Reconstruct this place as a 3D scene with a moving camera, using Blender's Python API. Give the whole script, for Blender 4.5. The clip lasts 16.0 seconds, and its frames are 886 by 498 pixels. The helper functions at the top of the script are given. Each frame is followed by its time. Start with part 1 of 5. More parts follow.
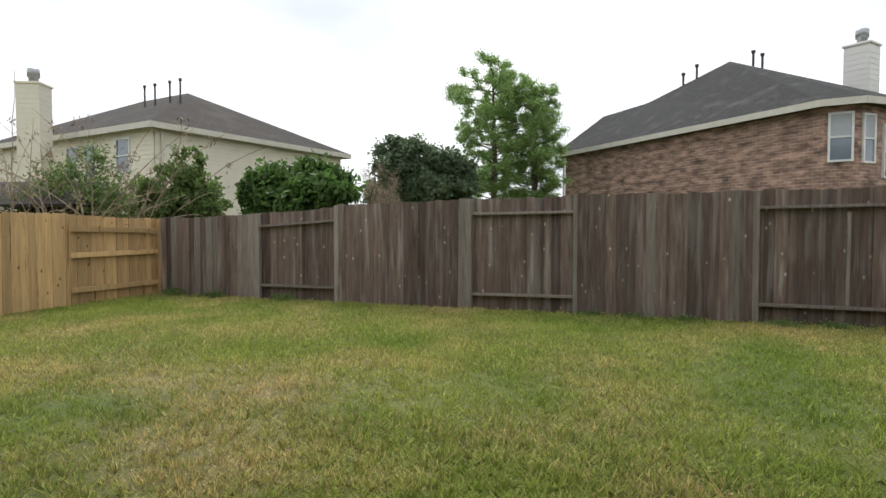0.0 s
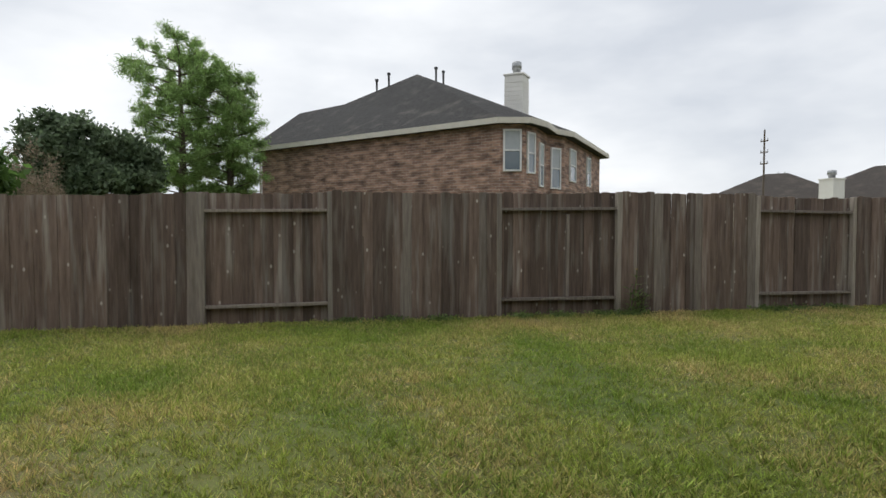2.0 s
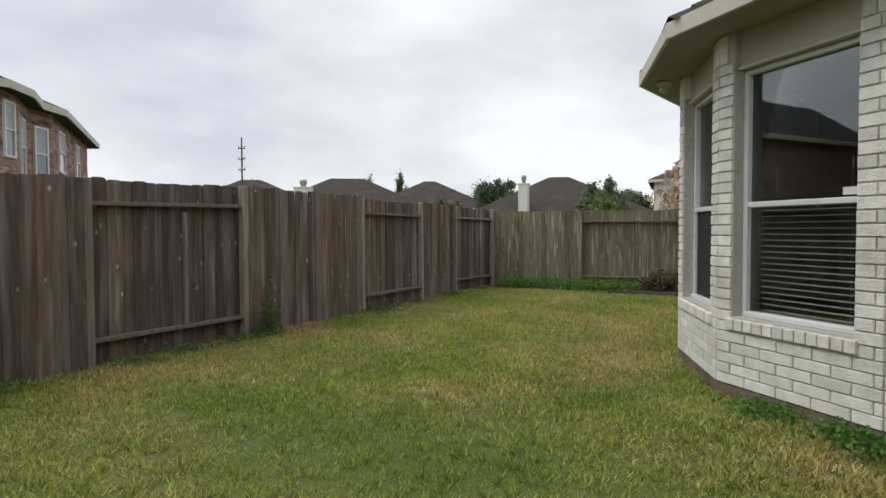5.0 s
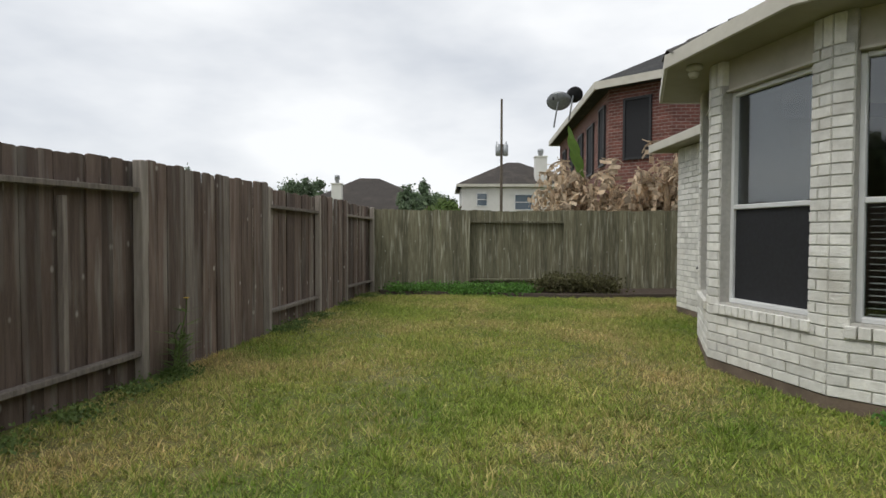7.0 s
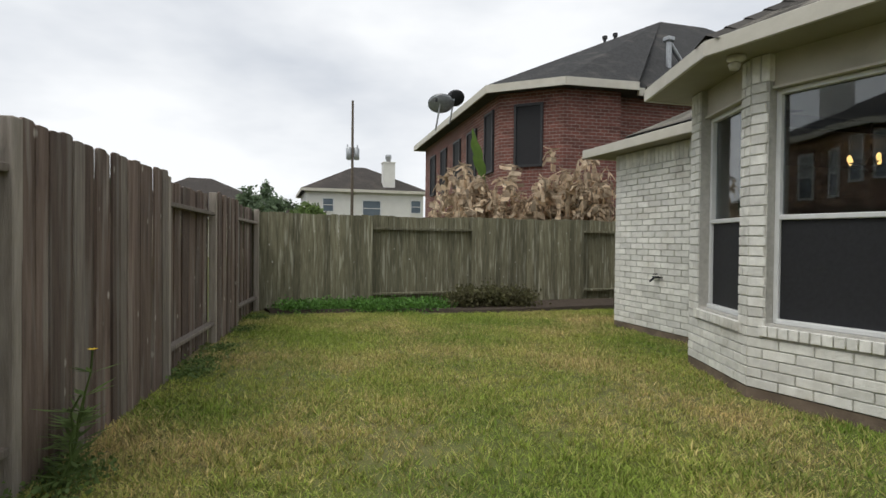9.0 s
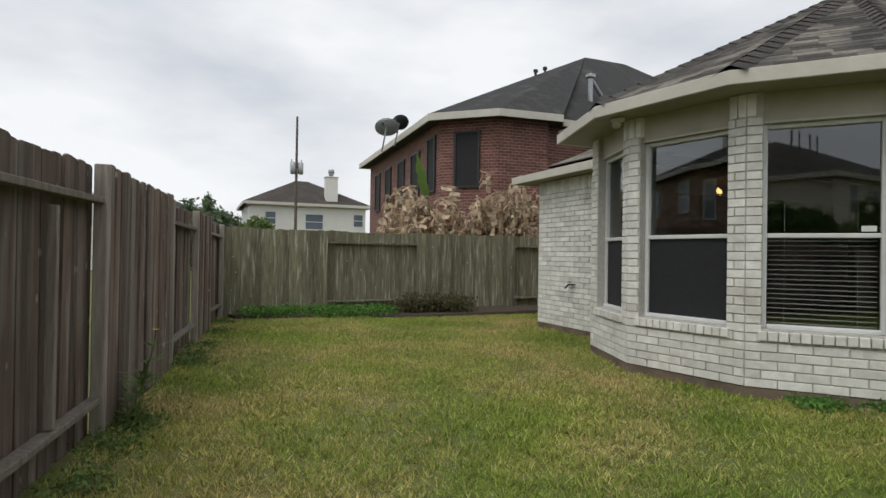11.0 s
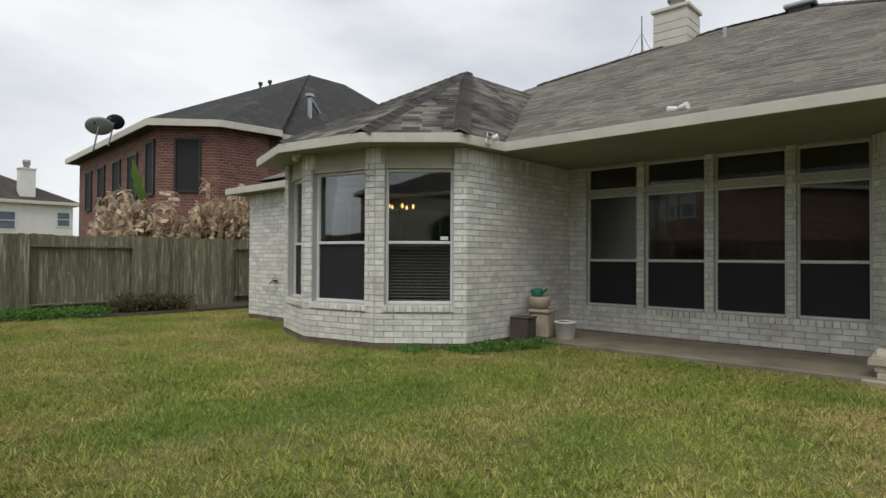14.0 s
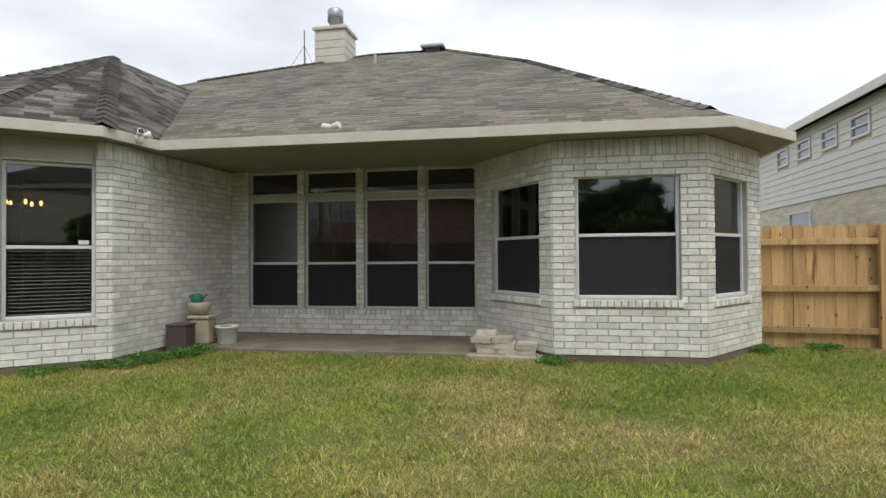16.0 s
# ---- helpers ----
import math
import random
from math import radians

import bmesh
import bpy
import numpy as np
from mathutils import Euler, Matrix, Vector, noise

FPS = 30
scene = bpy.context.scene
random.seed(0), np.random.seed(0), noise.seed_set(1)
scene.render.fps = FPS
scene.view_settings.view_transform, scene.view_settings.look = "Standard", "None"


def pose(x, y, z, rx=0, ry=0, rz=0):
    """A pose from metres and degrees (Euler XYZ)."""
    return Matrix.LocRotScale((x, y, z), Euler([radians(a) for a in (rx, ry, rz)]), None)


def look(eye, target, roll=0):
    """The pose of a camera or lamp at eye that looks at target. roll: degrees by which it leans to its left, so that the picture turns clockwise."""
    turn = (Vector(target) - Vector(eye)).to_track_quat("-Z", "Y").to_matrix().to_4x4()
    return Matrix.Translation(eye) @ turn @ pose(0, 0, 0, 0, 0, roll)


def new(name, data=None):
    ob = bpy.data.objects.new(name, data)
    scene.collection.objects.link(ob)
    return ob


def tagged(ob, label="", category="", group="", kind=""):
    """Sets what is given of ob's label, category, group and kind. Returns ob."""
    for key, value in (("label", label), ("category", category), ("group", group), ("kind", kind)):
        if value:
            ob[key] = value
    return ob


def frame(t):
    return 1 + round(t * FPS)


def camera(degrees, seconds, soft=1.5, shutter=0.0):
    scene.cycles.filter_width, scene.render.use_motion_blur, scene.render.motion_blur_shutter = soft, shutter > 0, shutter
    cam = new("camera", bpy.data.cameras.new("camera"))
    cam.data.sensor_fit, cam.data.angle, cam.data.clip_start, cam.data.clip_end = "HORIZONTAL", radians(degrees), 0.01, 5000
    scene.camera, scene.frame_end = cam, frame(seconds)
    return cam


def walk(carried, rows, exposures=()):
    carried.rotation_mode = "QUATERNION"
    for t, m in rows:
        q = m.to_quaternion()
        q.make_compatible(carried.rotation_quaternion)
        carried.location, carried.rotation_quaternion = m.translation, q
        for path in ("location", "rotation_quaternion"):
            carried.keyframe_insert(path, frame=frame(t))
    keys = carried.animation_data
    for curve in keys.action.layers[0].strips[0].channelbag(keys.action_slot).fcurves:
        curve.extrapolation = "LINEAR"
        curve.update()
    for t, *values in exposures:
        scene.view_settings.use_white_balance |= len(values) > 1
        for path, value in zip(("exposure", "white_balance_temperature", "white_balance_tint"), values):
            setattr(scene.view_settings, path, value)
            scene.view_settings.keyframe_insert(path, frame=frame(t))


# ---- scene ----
cam = camera(74.7, 16.0)
PATH = [
    (0, (-2.51, -8.726, 1.353), (-2.936, -6.773, 1.282), 0.0),
    (0.5, (-2.768, -8.565, 1.378), (-2.897, -6.57, 1.305), 0.1),
    (1, (-3.012, -8.38, 1.386), (-2.884, -6.386, 1.312), 0.1),
    (1.5, (-3.308, -8.163, 1.377), (-2.929, -6.201, 1.304), 0.2),
    (2, (-3.533, -7.831, 1.372), (-2.889, -5.939, 1.297), 0.1),
    (2.5, (-3.727, -7.464, 1.377), (-2.856, -5.664, 1.304), 0.2),
    (3, (-3.889, -7.042, 1.371), (-2.797, -5.369, 1.3), 0.1),
    (3.5, (-3.963, -6.576, 1.345), (-2.69, -5.035, 1.274), 0.3),
    (4, (-3.993, -6.202, 1.331), (-2.49, -4.884, 1.267), 0.2),
    (4.5, (-4.011, -5.731, 1.347), (-2.288, -4.717, 1.283), 0.0),
    (5, (-3.93, -5.181, 1.367), (-2.067, -4.456, 1.301), -0.2),
    (7.5, (-2.534, -2.402, 1.314), (-0.54, -2.544, 1.259), 0.3),
    (8, (-2.023, -2.088, 1.338), (-0.048, -2.398, 1.285), 0.4),
    (8.5, (-1.612, -1.738, 1.343), (0.332, -2.202, 1.296), 0.4),
    (9, (-1.426, -1.481, 1.339), (0.489, -2.054, 1.308), 0.6),
    (11.5, (-3.254, -0.817, 1.33), (-1.42, -1.615, 1.352), 0.8),
    (12, (-3.774, -0.744, 1.339), (-1.958, -1.582, 1.362), 0.7),
    (12.5, (-4.253, -0.667, 1.338), (-2.469, -1.57, 1.364), 0.7),
    (13, (-4.654, -0.567, 1.36), (-2.922, -1.567, 1.387), 0.8),
    (13.5, (-4.839, -0.405, 1.338), (-3.258, -1.629, 1.369), 0.6),
    (14, (-4.952, -0.268, 1.344), (-3.602, -1.743, 1.373), 0.3),
    (14.5, (-5.061, -0.177, 1.391), (-3.916, -1.816, 1.414), 0.1),
    (15, (-5.127, -0.121, 1.387), (-4.212, -1.899, 1.41), -0.1),
    (15.5, (-5.198, -0.065, 1.398), (-4.536, -1.952, 1.422), -0.3),
    (16, (-5.217, -0.006, 1.398), (-4.845, -1.971, 1.426), -0.4),
]
EXPOSURES = [(0, 0.42), (0.6, 0.2), (1, 0.08), (1.5, 0.04), (3.5, 0.0), (5, -0.05), (9, -0.02), (12.5, -0.18), (14.0, -0.1), (14.5, 0.08), (16, 0.22)]
walk(cam, [(t, look(eye, target, roll)) for t, eye, target, roll in PATH], EXPOSURES)

SKY_GAIN = 1.12
SUN = 1.5

# ---- world and sun: an overcast sky ----
world = bpy.data.worlds.new("overcast")
scene.world = world
world.use_nodes = True
wt = world.node_tree
wt.nodes.clear()
w_out = wt.nodes.new("ShaderNodeOutputWorld")
w_bg = wt.nodes.new("ShaderNodeBackground")
w_sky = wt.nodes.new("ShaderNodeTexSky")
w_sky.sky_type = "NISHITA"
w_sky.sun_disc = False
w_sky.sun_elevation = radians(59)
w_sky.sun_rotation = radians(-25)
w_tc = wt.nodes.new("ShaderNodeTexCoord")
w_map = wt.nodes.new("ShaderNodeMapping")
w_map.inputs["Scale"].default_value = (1.0, 1.0, 2.6)
w_n = wt.nodes.new("ShaderNodeTexNoise")
w_n.inputs["Scale"].default_value = 2.1
w_n.inputs["Detail"].default_value = 5
w_n.inputs["Roughness"].default_value = 0.5
w_r = wt.nodes.new("ShaderNodeValToRGB")
w_r.color_ramp.elements[0].position, w_r.color_ramp.elements[0].color = 0.32, (0.60, 0.635, 0.69, 1)
w_r.color_ramp.elements[1].position, w_r.color_ramp.elements[1].color = 0.62, (0.93, 0.945, 0.96, 1)
w_s = wt.nodes.new("ShaderNodeVectorMath")
w_s.operation = "SCALE"
w_s.inputs["Scale"].default_value = 0.10
w_mix = wt.nodes.new("ShaderNodeMix")
w_mix.data_type = "RGBA"
w_mix.inputs["Factor"].default_value = 0.94
wt.links.new(w_tc.outputs["Generated"], w_map.inputs["Vector"])
wt.links.new(w_map.outputs["Vector"], w_n.inputs["Vector"])
wt.links.new(w_n.outputs["Fac"], w_r.inputs["Fac"])
wt.links.new(w_sky.outputs["Color"], w_s.inputs[0])
wt.links.new(w_s.outputs["Vector"], w_mix.inputs["A"])
wt.links.new(w_r.outputs["Color"], w_mix.inputs["B"])
wt.links.new(w_mix.outputs["Result"], w_bg.inputs["Color"])
w_bg.inputs["Strength"].default_value = SKY_GAIN
wt.links.new(w_bg.outputs["Background"], w_out.inputs["Surface"])

sun = new("sun", bpy.data.lights.new("sun", "SUN"))
sun.data.energy, sun.data.angle, sun.data.color = SUN, radians(35), (1.0, 0.97, 0.93)
sun.matrix_world = look((0, 0, 30), (7.0, -13.0, 5))


# ---- materials ----
def M(name, a, b=None, scale=6.0, rough=0.8, bump=0.0, bscale=60.0, metal=0.0, vary="", amount=0.25, stretch=(1, 1, 1), stain=None, stain_scale=1.2, stain_at=(0.5, 0.68), spec=0.4, thin=0.0, knots=None, knot_size=0.1):
    """Two colours mixed by fine noise, a stain colour by large noise, bump, and a spread in brightness from piece to piece."""
    m = bpy.data.materials.new(name)
    m.use_nodes = True
    t = m.node_tree
    p = t.nodes["Principled BSDF"]
    p.inputs["Roughness"].default_value = rough
    p.inputs["Metallic"].default_value = metal
    p.inputs["Specular IOR Level"].default_value = spec
    b = b or tuple(c * 0.75 for c in a)
    tc = t.nodes.new("ShaderNodeNewGeometry")
    mp = t.nodes.new("ShaderNodeMapping")
    mp.inputs["Scale"].default_value = stretch
    t.links.new(tc.outputs["Position"], mp.inputs["Vector"])
    n1 = t.nodes.new("ShaderNodeTexNoise")
    n1.inputs["Scale"].default_value = scale
    n1.inputs["Detail"].default_value = 6
    n1.inputs["Roughness"].default_value = 0.65
    t.links.new(mp.outputs["Vector"], n1.inputs["Vector"])
    r = t.nodes.new("ShaderNodeValToRGB")
    r.color_ramp.elements[0].position, r.color_ramp.elements[0].color = 0.33, (*b, 1)
    r.color_ramp.elements[1].position, r.color_ramp.elements[1].color = 0.66, (*a, 1)
    t.links.new(n1.outputs["Fac"], r.inputs["Fac"])
    col = r.outputs["Color"]
    if stain:
        n2 = t.nodes.new("ShaderNodeTexNoise")
        n2.inputs["Scale"].default_value = stain_scale
        n2.inputs["Detail"].default_value = 5
        t.links.new(mp.outputs["Vector"] if stretch[2] < 1 else tc.outputs["Position"], n2.inputs["Vector"])
        mr = t.nodes.new("ShaderNodeMapRange")
        mr.inputs["From Min"].default_value, mr.inputs["From Max"].default_value = stain_at
        t.links.new(n2.outputs["Fac"], mr.inputs["Value"])
        mx = t.nodes.new("ShaderNodeMix")
        mx.data_type = "RGBA"
        mx.inputs["B"].default_value = (*stain, 1)
        t.links.new(mr.outputs["Result"], mx.inputs["Factor"])
        t.links.new(col, mx.inputs["A"])
        col = mx.outputs["Result"]
    if knots:
        vo = t.nodes.new("ShaderNodeTexVoronoi")
        vo.inputs["Scale"].default_value = 6.5
        ms = t.nodes.new("ShaderNodeMapping")
        ms.inputs["Scale"].default_value = (1, 1, 0.6)
        t.links.new(tc.outputs["Position"], ms.inputs["Vector"])
        t.links.new(ms.outputs["Vector"], vo.inputs["Vector"])
        mk = t.nodes.new("ShaderNodeMapRange")
        mk.inputs["From Min"].default_value, mk.inputs["From Max"].default_value = knot_size, knot_size * 0.4
        t.links.new(vo.outputs["Distance"], mk.inputs["Value"])
        xk = t.nodes.new("ShaderNodeMix")
        xk.data_type = "RGBA"
        xk.inputs["B"].default_value = (*knots, 1)
        t.links.new(mk.outputs["Result"], xk.inputs["Factor"])
        t.links.new(col, xk.inputs["A"])
        col = xk.outputs["Result"]
    if vary:
        if vary == "object":
            src = t.nodes.new("ShaderNodeObjectInfo").outputs["Random"]
        else:
            src = tc.outputs["Random Per Island"]
        mr2 = t.nodes.new("ShaderNodeMapRange")
        mr2.inputs["To Min"].default_value, mr2.inputs["To Max"].default_value = 1 - amount, 1 + amount
        t.links.new(src, mr2.inputs["Value"])
        hsv = t.nodes.new("ShaderNodeHueSaturation")
        t.links.new(mr2.outputs["Result"], hsv.inputs["Value"])
        t.links.new(col, hsv.inputs["Color"])
        col = hsv.outputs["Color"]
    t.links.new(col, p.inputs["Base Color"])
    if thin:
        see_through(t, p, col, thin)
    if bump:
        n3 = t.nodes.new("ShaderNodeTexNoise")
        n3.inputs["Scale"].default_value = bscale
        n3.inputs["Detail"].default_value = 4
        t.links.new(mp.outputs["Vector"], n3.inputs["Vector"])
        bp = t.nodes.new("ShaderNodeBump")
        bp.inputs["Strength"].default_value = bump
        bp.inputs["Distance"].default_value = 0.02
        t.links.new(n3.outputs["Fac"], bp.inputs["Height"])
        t.links.new(bp.outputs["Normal"], p.inputs["Normal"])
    return m


def see_through(t, p, col, amount):
    """Lets light pass through a leaf."""
    tl = t.nodes.new("ShaderNodeBsdfTranslucent")
    mx = t.nodes.new("ShaderNodeMixShader")
    mx.inputs["Fac"].default_value = amount
    t.links.new(col, tl.inputs["Color"])
    t.links.new(p.outputs["BSDF"], mx.inputs[1])
    t.links.new(tl.outputs["BSDF"], mx.inputs[2])
    t.links.new(mx.outputs["Shader"], t.nodes["Material Output"].inputs["Surface"])


def brick_far(name, c1, c2, mortar, w=0.21, h=0.075, turn=0.0, spread=0.5):
    """A brick wall seen from far off: courses run level, on axes turned with the house."""
    m = bpy.data.materials.new(name)
    m.use_nodes = True
    t = m.node_tree
    p = t.nodes["Principled BSDF"]
    p.inputs["Roughness"].default_value = 0.9
    g = t.nodes.new("ShaderNodeNewGeometry")
    rot = t.nodes.new("ShaderNodeVectorRotate")
    rot.rotation_type = "Z_AXIS"
    rot.inputs["Angle"].default_value = -turn
    t.links.new(g.outputs["Position"], rot.inputs["Vector"])
    sx = t.nodes.new("ShaderNodeSeparateXYZ")
    t.links.new(rot.outputs["Vector"], sx.inputs["Vector"])
    ad = t.nodes.new("ShaderNodeMath")
    t.links.new(sx.outputs["X"], ad.inputs[0])
    t.links.new(sx.outputs["Y"], ad.inputs[1])
    cb = t.nodes.new("ShaderNodeCombineXYZ")
    t.links.new(ad.outputs["Value"], cb.inputs["X"])
    t.links.new(sx.outputs["Z"], cb.inputs["Y"])
    bt = t.nodes.new("ShaderNodeTexBrick")
    bt.inputs["Scale"].default_value = 1.0
    bt.inputs["Brick Width"].default_value, bt.inputs["Row Height"].default_value = w, h
    bt.inputs["Mortar Size"].default_value = 0.007
    bt.inputs["Color1"].default_value, bt.inputs["Color2"].default_value = (*c1, 1), (*c2, 1)
    bt.inputs["Mortar"].default_value = (*mortar, 1)
    t.links.new(cb.outputs["Vector"], bt.inputs["Vector"])
    n = t.nodes.new("ShaderNodeTexNoise")
    n.inputs["Scale"].default_value = 1.7
    n.inputs["Detail"].default_value = 6
    mp = t.nodes.new("ShaderNodeMapping")
    mp.inputs["Scale"].default_value = (1.0, 3.0, 1.0)
    t.links.new(cb.outputs["Vector"], mp.inputs["Vector"])
    t.links.new(mp.outputs["Vector"], n.inputs["Vector"])
    mr = t.nodes.new("ShaderNodeMapRange")
    mr.inputs["From Min"].default_value, mr.inputs["From Max"].default_value = 0.3, 0.7
    mr.inputs["To Min"].default_value, mr.inputs["To Max"].default_value = 1 - spread, 1 + spread
    t.links.new(n.outputs["Fac"], mr.inputs["Value"])
    hsv = t.nodes.new("ShaderNodeHueSaturation")
    t.links.new(mr.outputs["Result"], hsv.inputs["Value"])
    t.links.new(bt.outputs["Color"], hsv.inputs["Color"])
    t.links.new(hsv.outputs["Color"], p.inputs["Base Color"])
    bp = t.nodes.new("ShaderNodeBump")
    bp.inputs["Strength"].default_value, bp.inputs["Distance"].default_value, bp.invert = 0.5, 0.01, True
    t.links.new(bt.outputs["Fac"], bp.inputs["Height"])
    t.links.new(bp.outputs["Normal"], p.inputs["Normal"])
    return m


def glass_mat(name, gloss_low, gloss_high, tint):
    m = bpy.data.materials.new(name)
    m.use_nodes = True
    t = m.node_tree
    t.nodes.clear()
    o = t.nodes.new("ShaderNodeOutputMaterial")
    tr = t.nodes.new("ShaderNodeBsdfTransparent")
    tr.inputs["Color"].default_value = (*tint, 1)
    gl = t.nodes.new("ShaderNodeBsdfGlossy")
    gl.inputs["Roughness"].default_value = 0.02
    fr = t.nodes.new("ShaderNodeFresnel")
    fr.inputs["IOR"].default_value = 1.5
    mr = t.nodes.new("ShaderNodeMapRange")
    mr.inputs["To Min"].default_value, mr.inputs["To Max"].default_value = gloss_low, gloss_high
    mx = t.nodes.new("ShaderNodeMixShader")
    t.links.new(fr.outputs["Fac"], mr.inputs["Value"])
    t.links.new(mr.outputs["Result"], mx.inputs["Fac"])
    t.links.new(tr.outputs["BSDF"], mx.inputs[1])
    t.links.new(gl.outputs["BSDF"], mx.inputs[2])
    t.links.new(mx.outputs["Shader"], o.inputs["Surface"])
    return m


def glow_mat(name, col, strength):
    m = bpy.data.materials.new(name)
    m.use_nodes = True
    p = m.node_tree.nodes["Principled BSDF"]
    p.inputs["Emission Color"].default_value = (*col, 1)
    p.inputs["Emission Strength"].default_value = strength
    return m


def lawn_mat(name, gain=1.0, vary=False):
    """Turf: green with straw-coloured worn patches, by place; blades differ one from another."""
    m = bpy.data.materials.new(name)
    m.use_nodes = True
    t = m.node_tree
    p = t.nodes["Principled BSDF"]
    p.inputs["Roughness"].default_value = 0.75
    p.inputs["Specular IOR Level"].default_value = 0.25
    g = t.nodes.new("ShaderNodeNewGeometry")
    flat = t.nodes.new("ShaderNodeMapping")
    flat.inputs["Scale"].default_value = (1, 1, 0)
    t.links.new(g.outputs["Position"], flat.inputs["Vector"])

    def nz(scale, detail, lo, hi):
        n = t.nodes.new("ShaderNodeTexNoise")
        n.inputs["Scale"].default_value, n.inputs["Detail"].default_value = scale, detail
        t.links.new(flat.outputs["Vector"], n.inputs["Vector"])
        r = t.nodes.new("ShaderNodeMapRange")
        r.inputs["From Min"].default_value, r.inputs["From Max"].default_value = lo, hi
        t.links.new(n.outputs["Fac"], r.inputs["Value"])
        return r.outputs["Result"]

    def mix(f, a, b):
        x = t.nodes.new("ShaderNodeMix")
        x.data_type = "RGBA"
        for key, v in (("Factor", f), ("A", a), ("B", b)):
            if isinstance(v, tuple):
                x.inputs[key].default_value = (*(c * gain for c in v), 1)
            else:
                t.links.new(v, x.inputs[key])
        return x.outputs["Result"]
    green = mix(nz(0.7, 5, 0.38, 0.64), (0.155, 0.232, 0.038), (0.250, 0.300, 0.062))
    straw = mix(nz(2.5, 3, 0.4, 0.6), (0.52, 0.405, 0.20), (0.40, 0.315, 0.15))
    f = t.nodes.new("ShaderNodeMath")
    f.operation = "ADD"
    f.use_clamp = True
    t.links.new(nz(0.55, 9, 0.39, 0.74), f.inputs[0])
    r2 = t.nodes.new("ShaderNodeMapRange")
    r2.inputs["To Min"].default_value, r2.inputs["To Max"].default_value = -0.52, 0.42
    if vary:
        t.links.new(g.outputs["Random Per Island"], r2.inputs["Value"])
    else:
        t.links.new(nz(60.0, 2, 0.3, 0.7), r2.inputs["Value"])
    t.links.new(r2.outputs["Result"], f.inputs[1])
    col = mix(f.outputs["Value"], green, straw)
    if vary:
        h = t.nodes.new("ShaderNodeHueSaturation")
        r3 = t.nodes.new("ShaderNodeMapRange")
        r3.inputs["To Min"].default_value, r3.inputs["To Max"].default_value = 0.5, 1.55
        sc = t.nodes.new("ShaderNodeMath")
        sc.operation = "FRACT"
        m7 = t.nodes.new("ShaderNodeMath")
        m7.operation = "MULTIPLY"
        m7.inputs[1].default_value = 17.3
        t.links.new(g.outputs["Random Per Island"], m7.inputs[0])
        t.links.new(m7.outputs["Value"], sc.inputs[0])
        t.links.new(sc.outputs["Value"], r3.inputs["Value"])
        t.links.new(r3.outputs["Result"], h.inputs["Value"])
        t.links.new(col, h.inputs["Color"])
        col = h.outputs["Color"]
    t.links.new(col, p.inputs["Base Color"])
    if vary:
        see_through(t, p, col, 0.35)
    return m


# Ground is dimmed turf colour: the shade between the blades is painted in.
M_LAWN = lawn_mat("lawn_soil", 0.44)
M_BLADE = lawn_mat("grass_blades", 1.32, True)
M_OLD = M("weathered_cedar", (0.205, 0.152, 0.124), (0.105, 0.075, 0.060), 3.2, 0.9, 0.5, 50, vary="object", amount=0.42, stretch=(6, 6, 0.5), stain=(0.29, 0.26, 0.228), stain_scale=1.7, stain_at=(0.52, 0.72), knots=(0.46, 0.42, 0.37), knot_size=0.13)
M_GREY = M("grey_weathered_post", (0.29, 0.25, 0.215), (0.17, 0.145, 0.122), 5, 0.9, 0.5, 50, vary="object", amount=0.2, stretch=(6, 6, 0.5))
M_POST = M("silver_weathered_post", (0.36, 0.32, 0.275), (0.23, 0.20, 0.17), 5, 0.9, 0.5, 50, vary="object", amount=0.2, stretch=(6, 6, 0.5))
M_MOSS = M("lichened_cedar", (0.25, 0.235, 0.155), (0.12, 0.112, 0.072), 5, 0.95, 0.5, 50, vary="object", amount=0.25, stretch=(6, 6, 0.5), stain=(0.38, 0.37, 0.28), stain_scale=3.4, stain_at=(0.55, 0.68), knots=(0.46, 0.45, 0.38), knot_size=0.10)
M_NEW = M("new_pine_boards", (0.60, 0.405, 0.195), (0.43, 0.275, 0.125), 4, 0.75, 0.3, 50, vary="object", amount=0.28, stretch=(5, 5, 0.4), stain=(0.24, 0.12, 0.045), stain_scale=2.2, stain_at=(0.64, 0.70), knots=(0.13, 0.055, 0.02), knot_size=0.14)
M_BRICK = M("white_washed_brick", (0.83, 0.82, 0.765), (0.66, 0.65, 0.60), 9, 0.9, 0.5, 80, vary="object", amount=0.13, stain=(0.55, 0.525, 0.46), stain_scale=2.6, stain_at=(0.56, 0.8))
M_MORTAR = M("brick_mortar", (0.56, 0.545, 0.50), (0.44, 0.43, 0.39), 20, 0.95, 0.5, 120)
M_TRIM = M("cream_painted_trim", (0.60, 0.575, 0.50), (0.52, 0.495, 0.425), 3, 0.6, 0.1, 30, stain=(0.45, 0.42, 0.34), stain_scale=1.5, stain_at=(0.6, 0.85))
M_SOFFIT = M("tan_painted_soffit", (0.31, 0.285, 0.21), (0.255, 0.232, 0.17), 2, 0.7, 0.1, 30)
M_FRAME = M("white_window_frame", (0.72, 0.73, 0.72), (0.62, 0.63, 0.62), 6, 0.45, 0.05, 40)
M_SCREEN = M("dark_window_screen", (0.020, 0.021, 0.024), (0.014, 0.014, 0.016), 30, 0.75)
M_GLASS = glass_mat("window_glass", 0.075, 0.9, (0.72, 0.76, 0.76))
M_BLIND = M("pale_blind_slat", (0.84, 0.83, 0.80), (0.78, 0.77, 0.74), 5, 0.6)
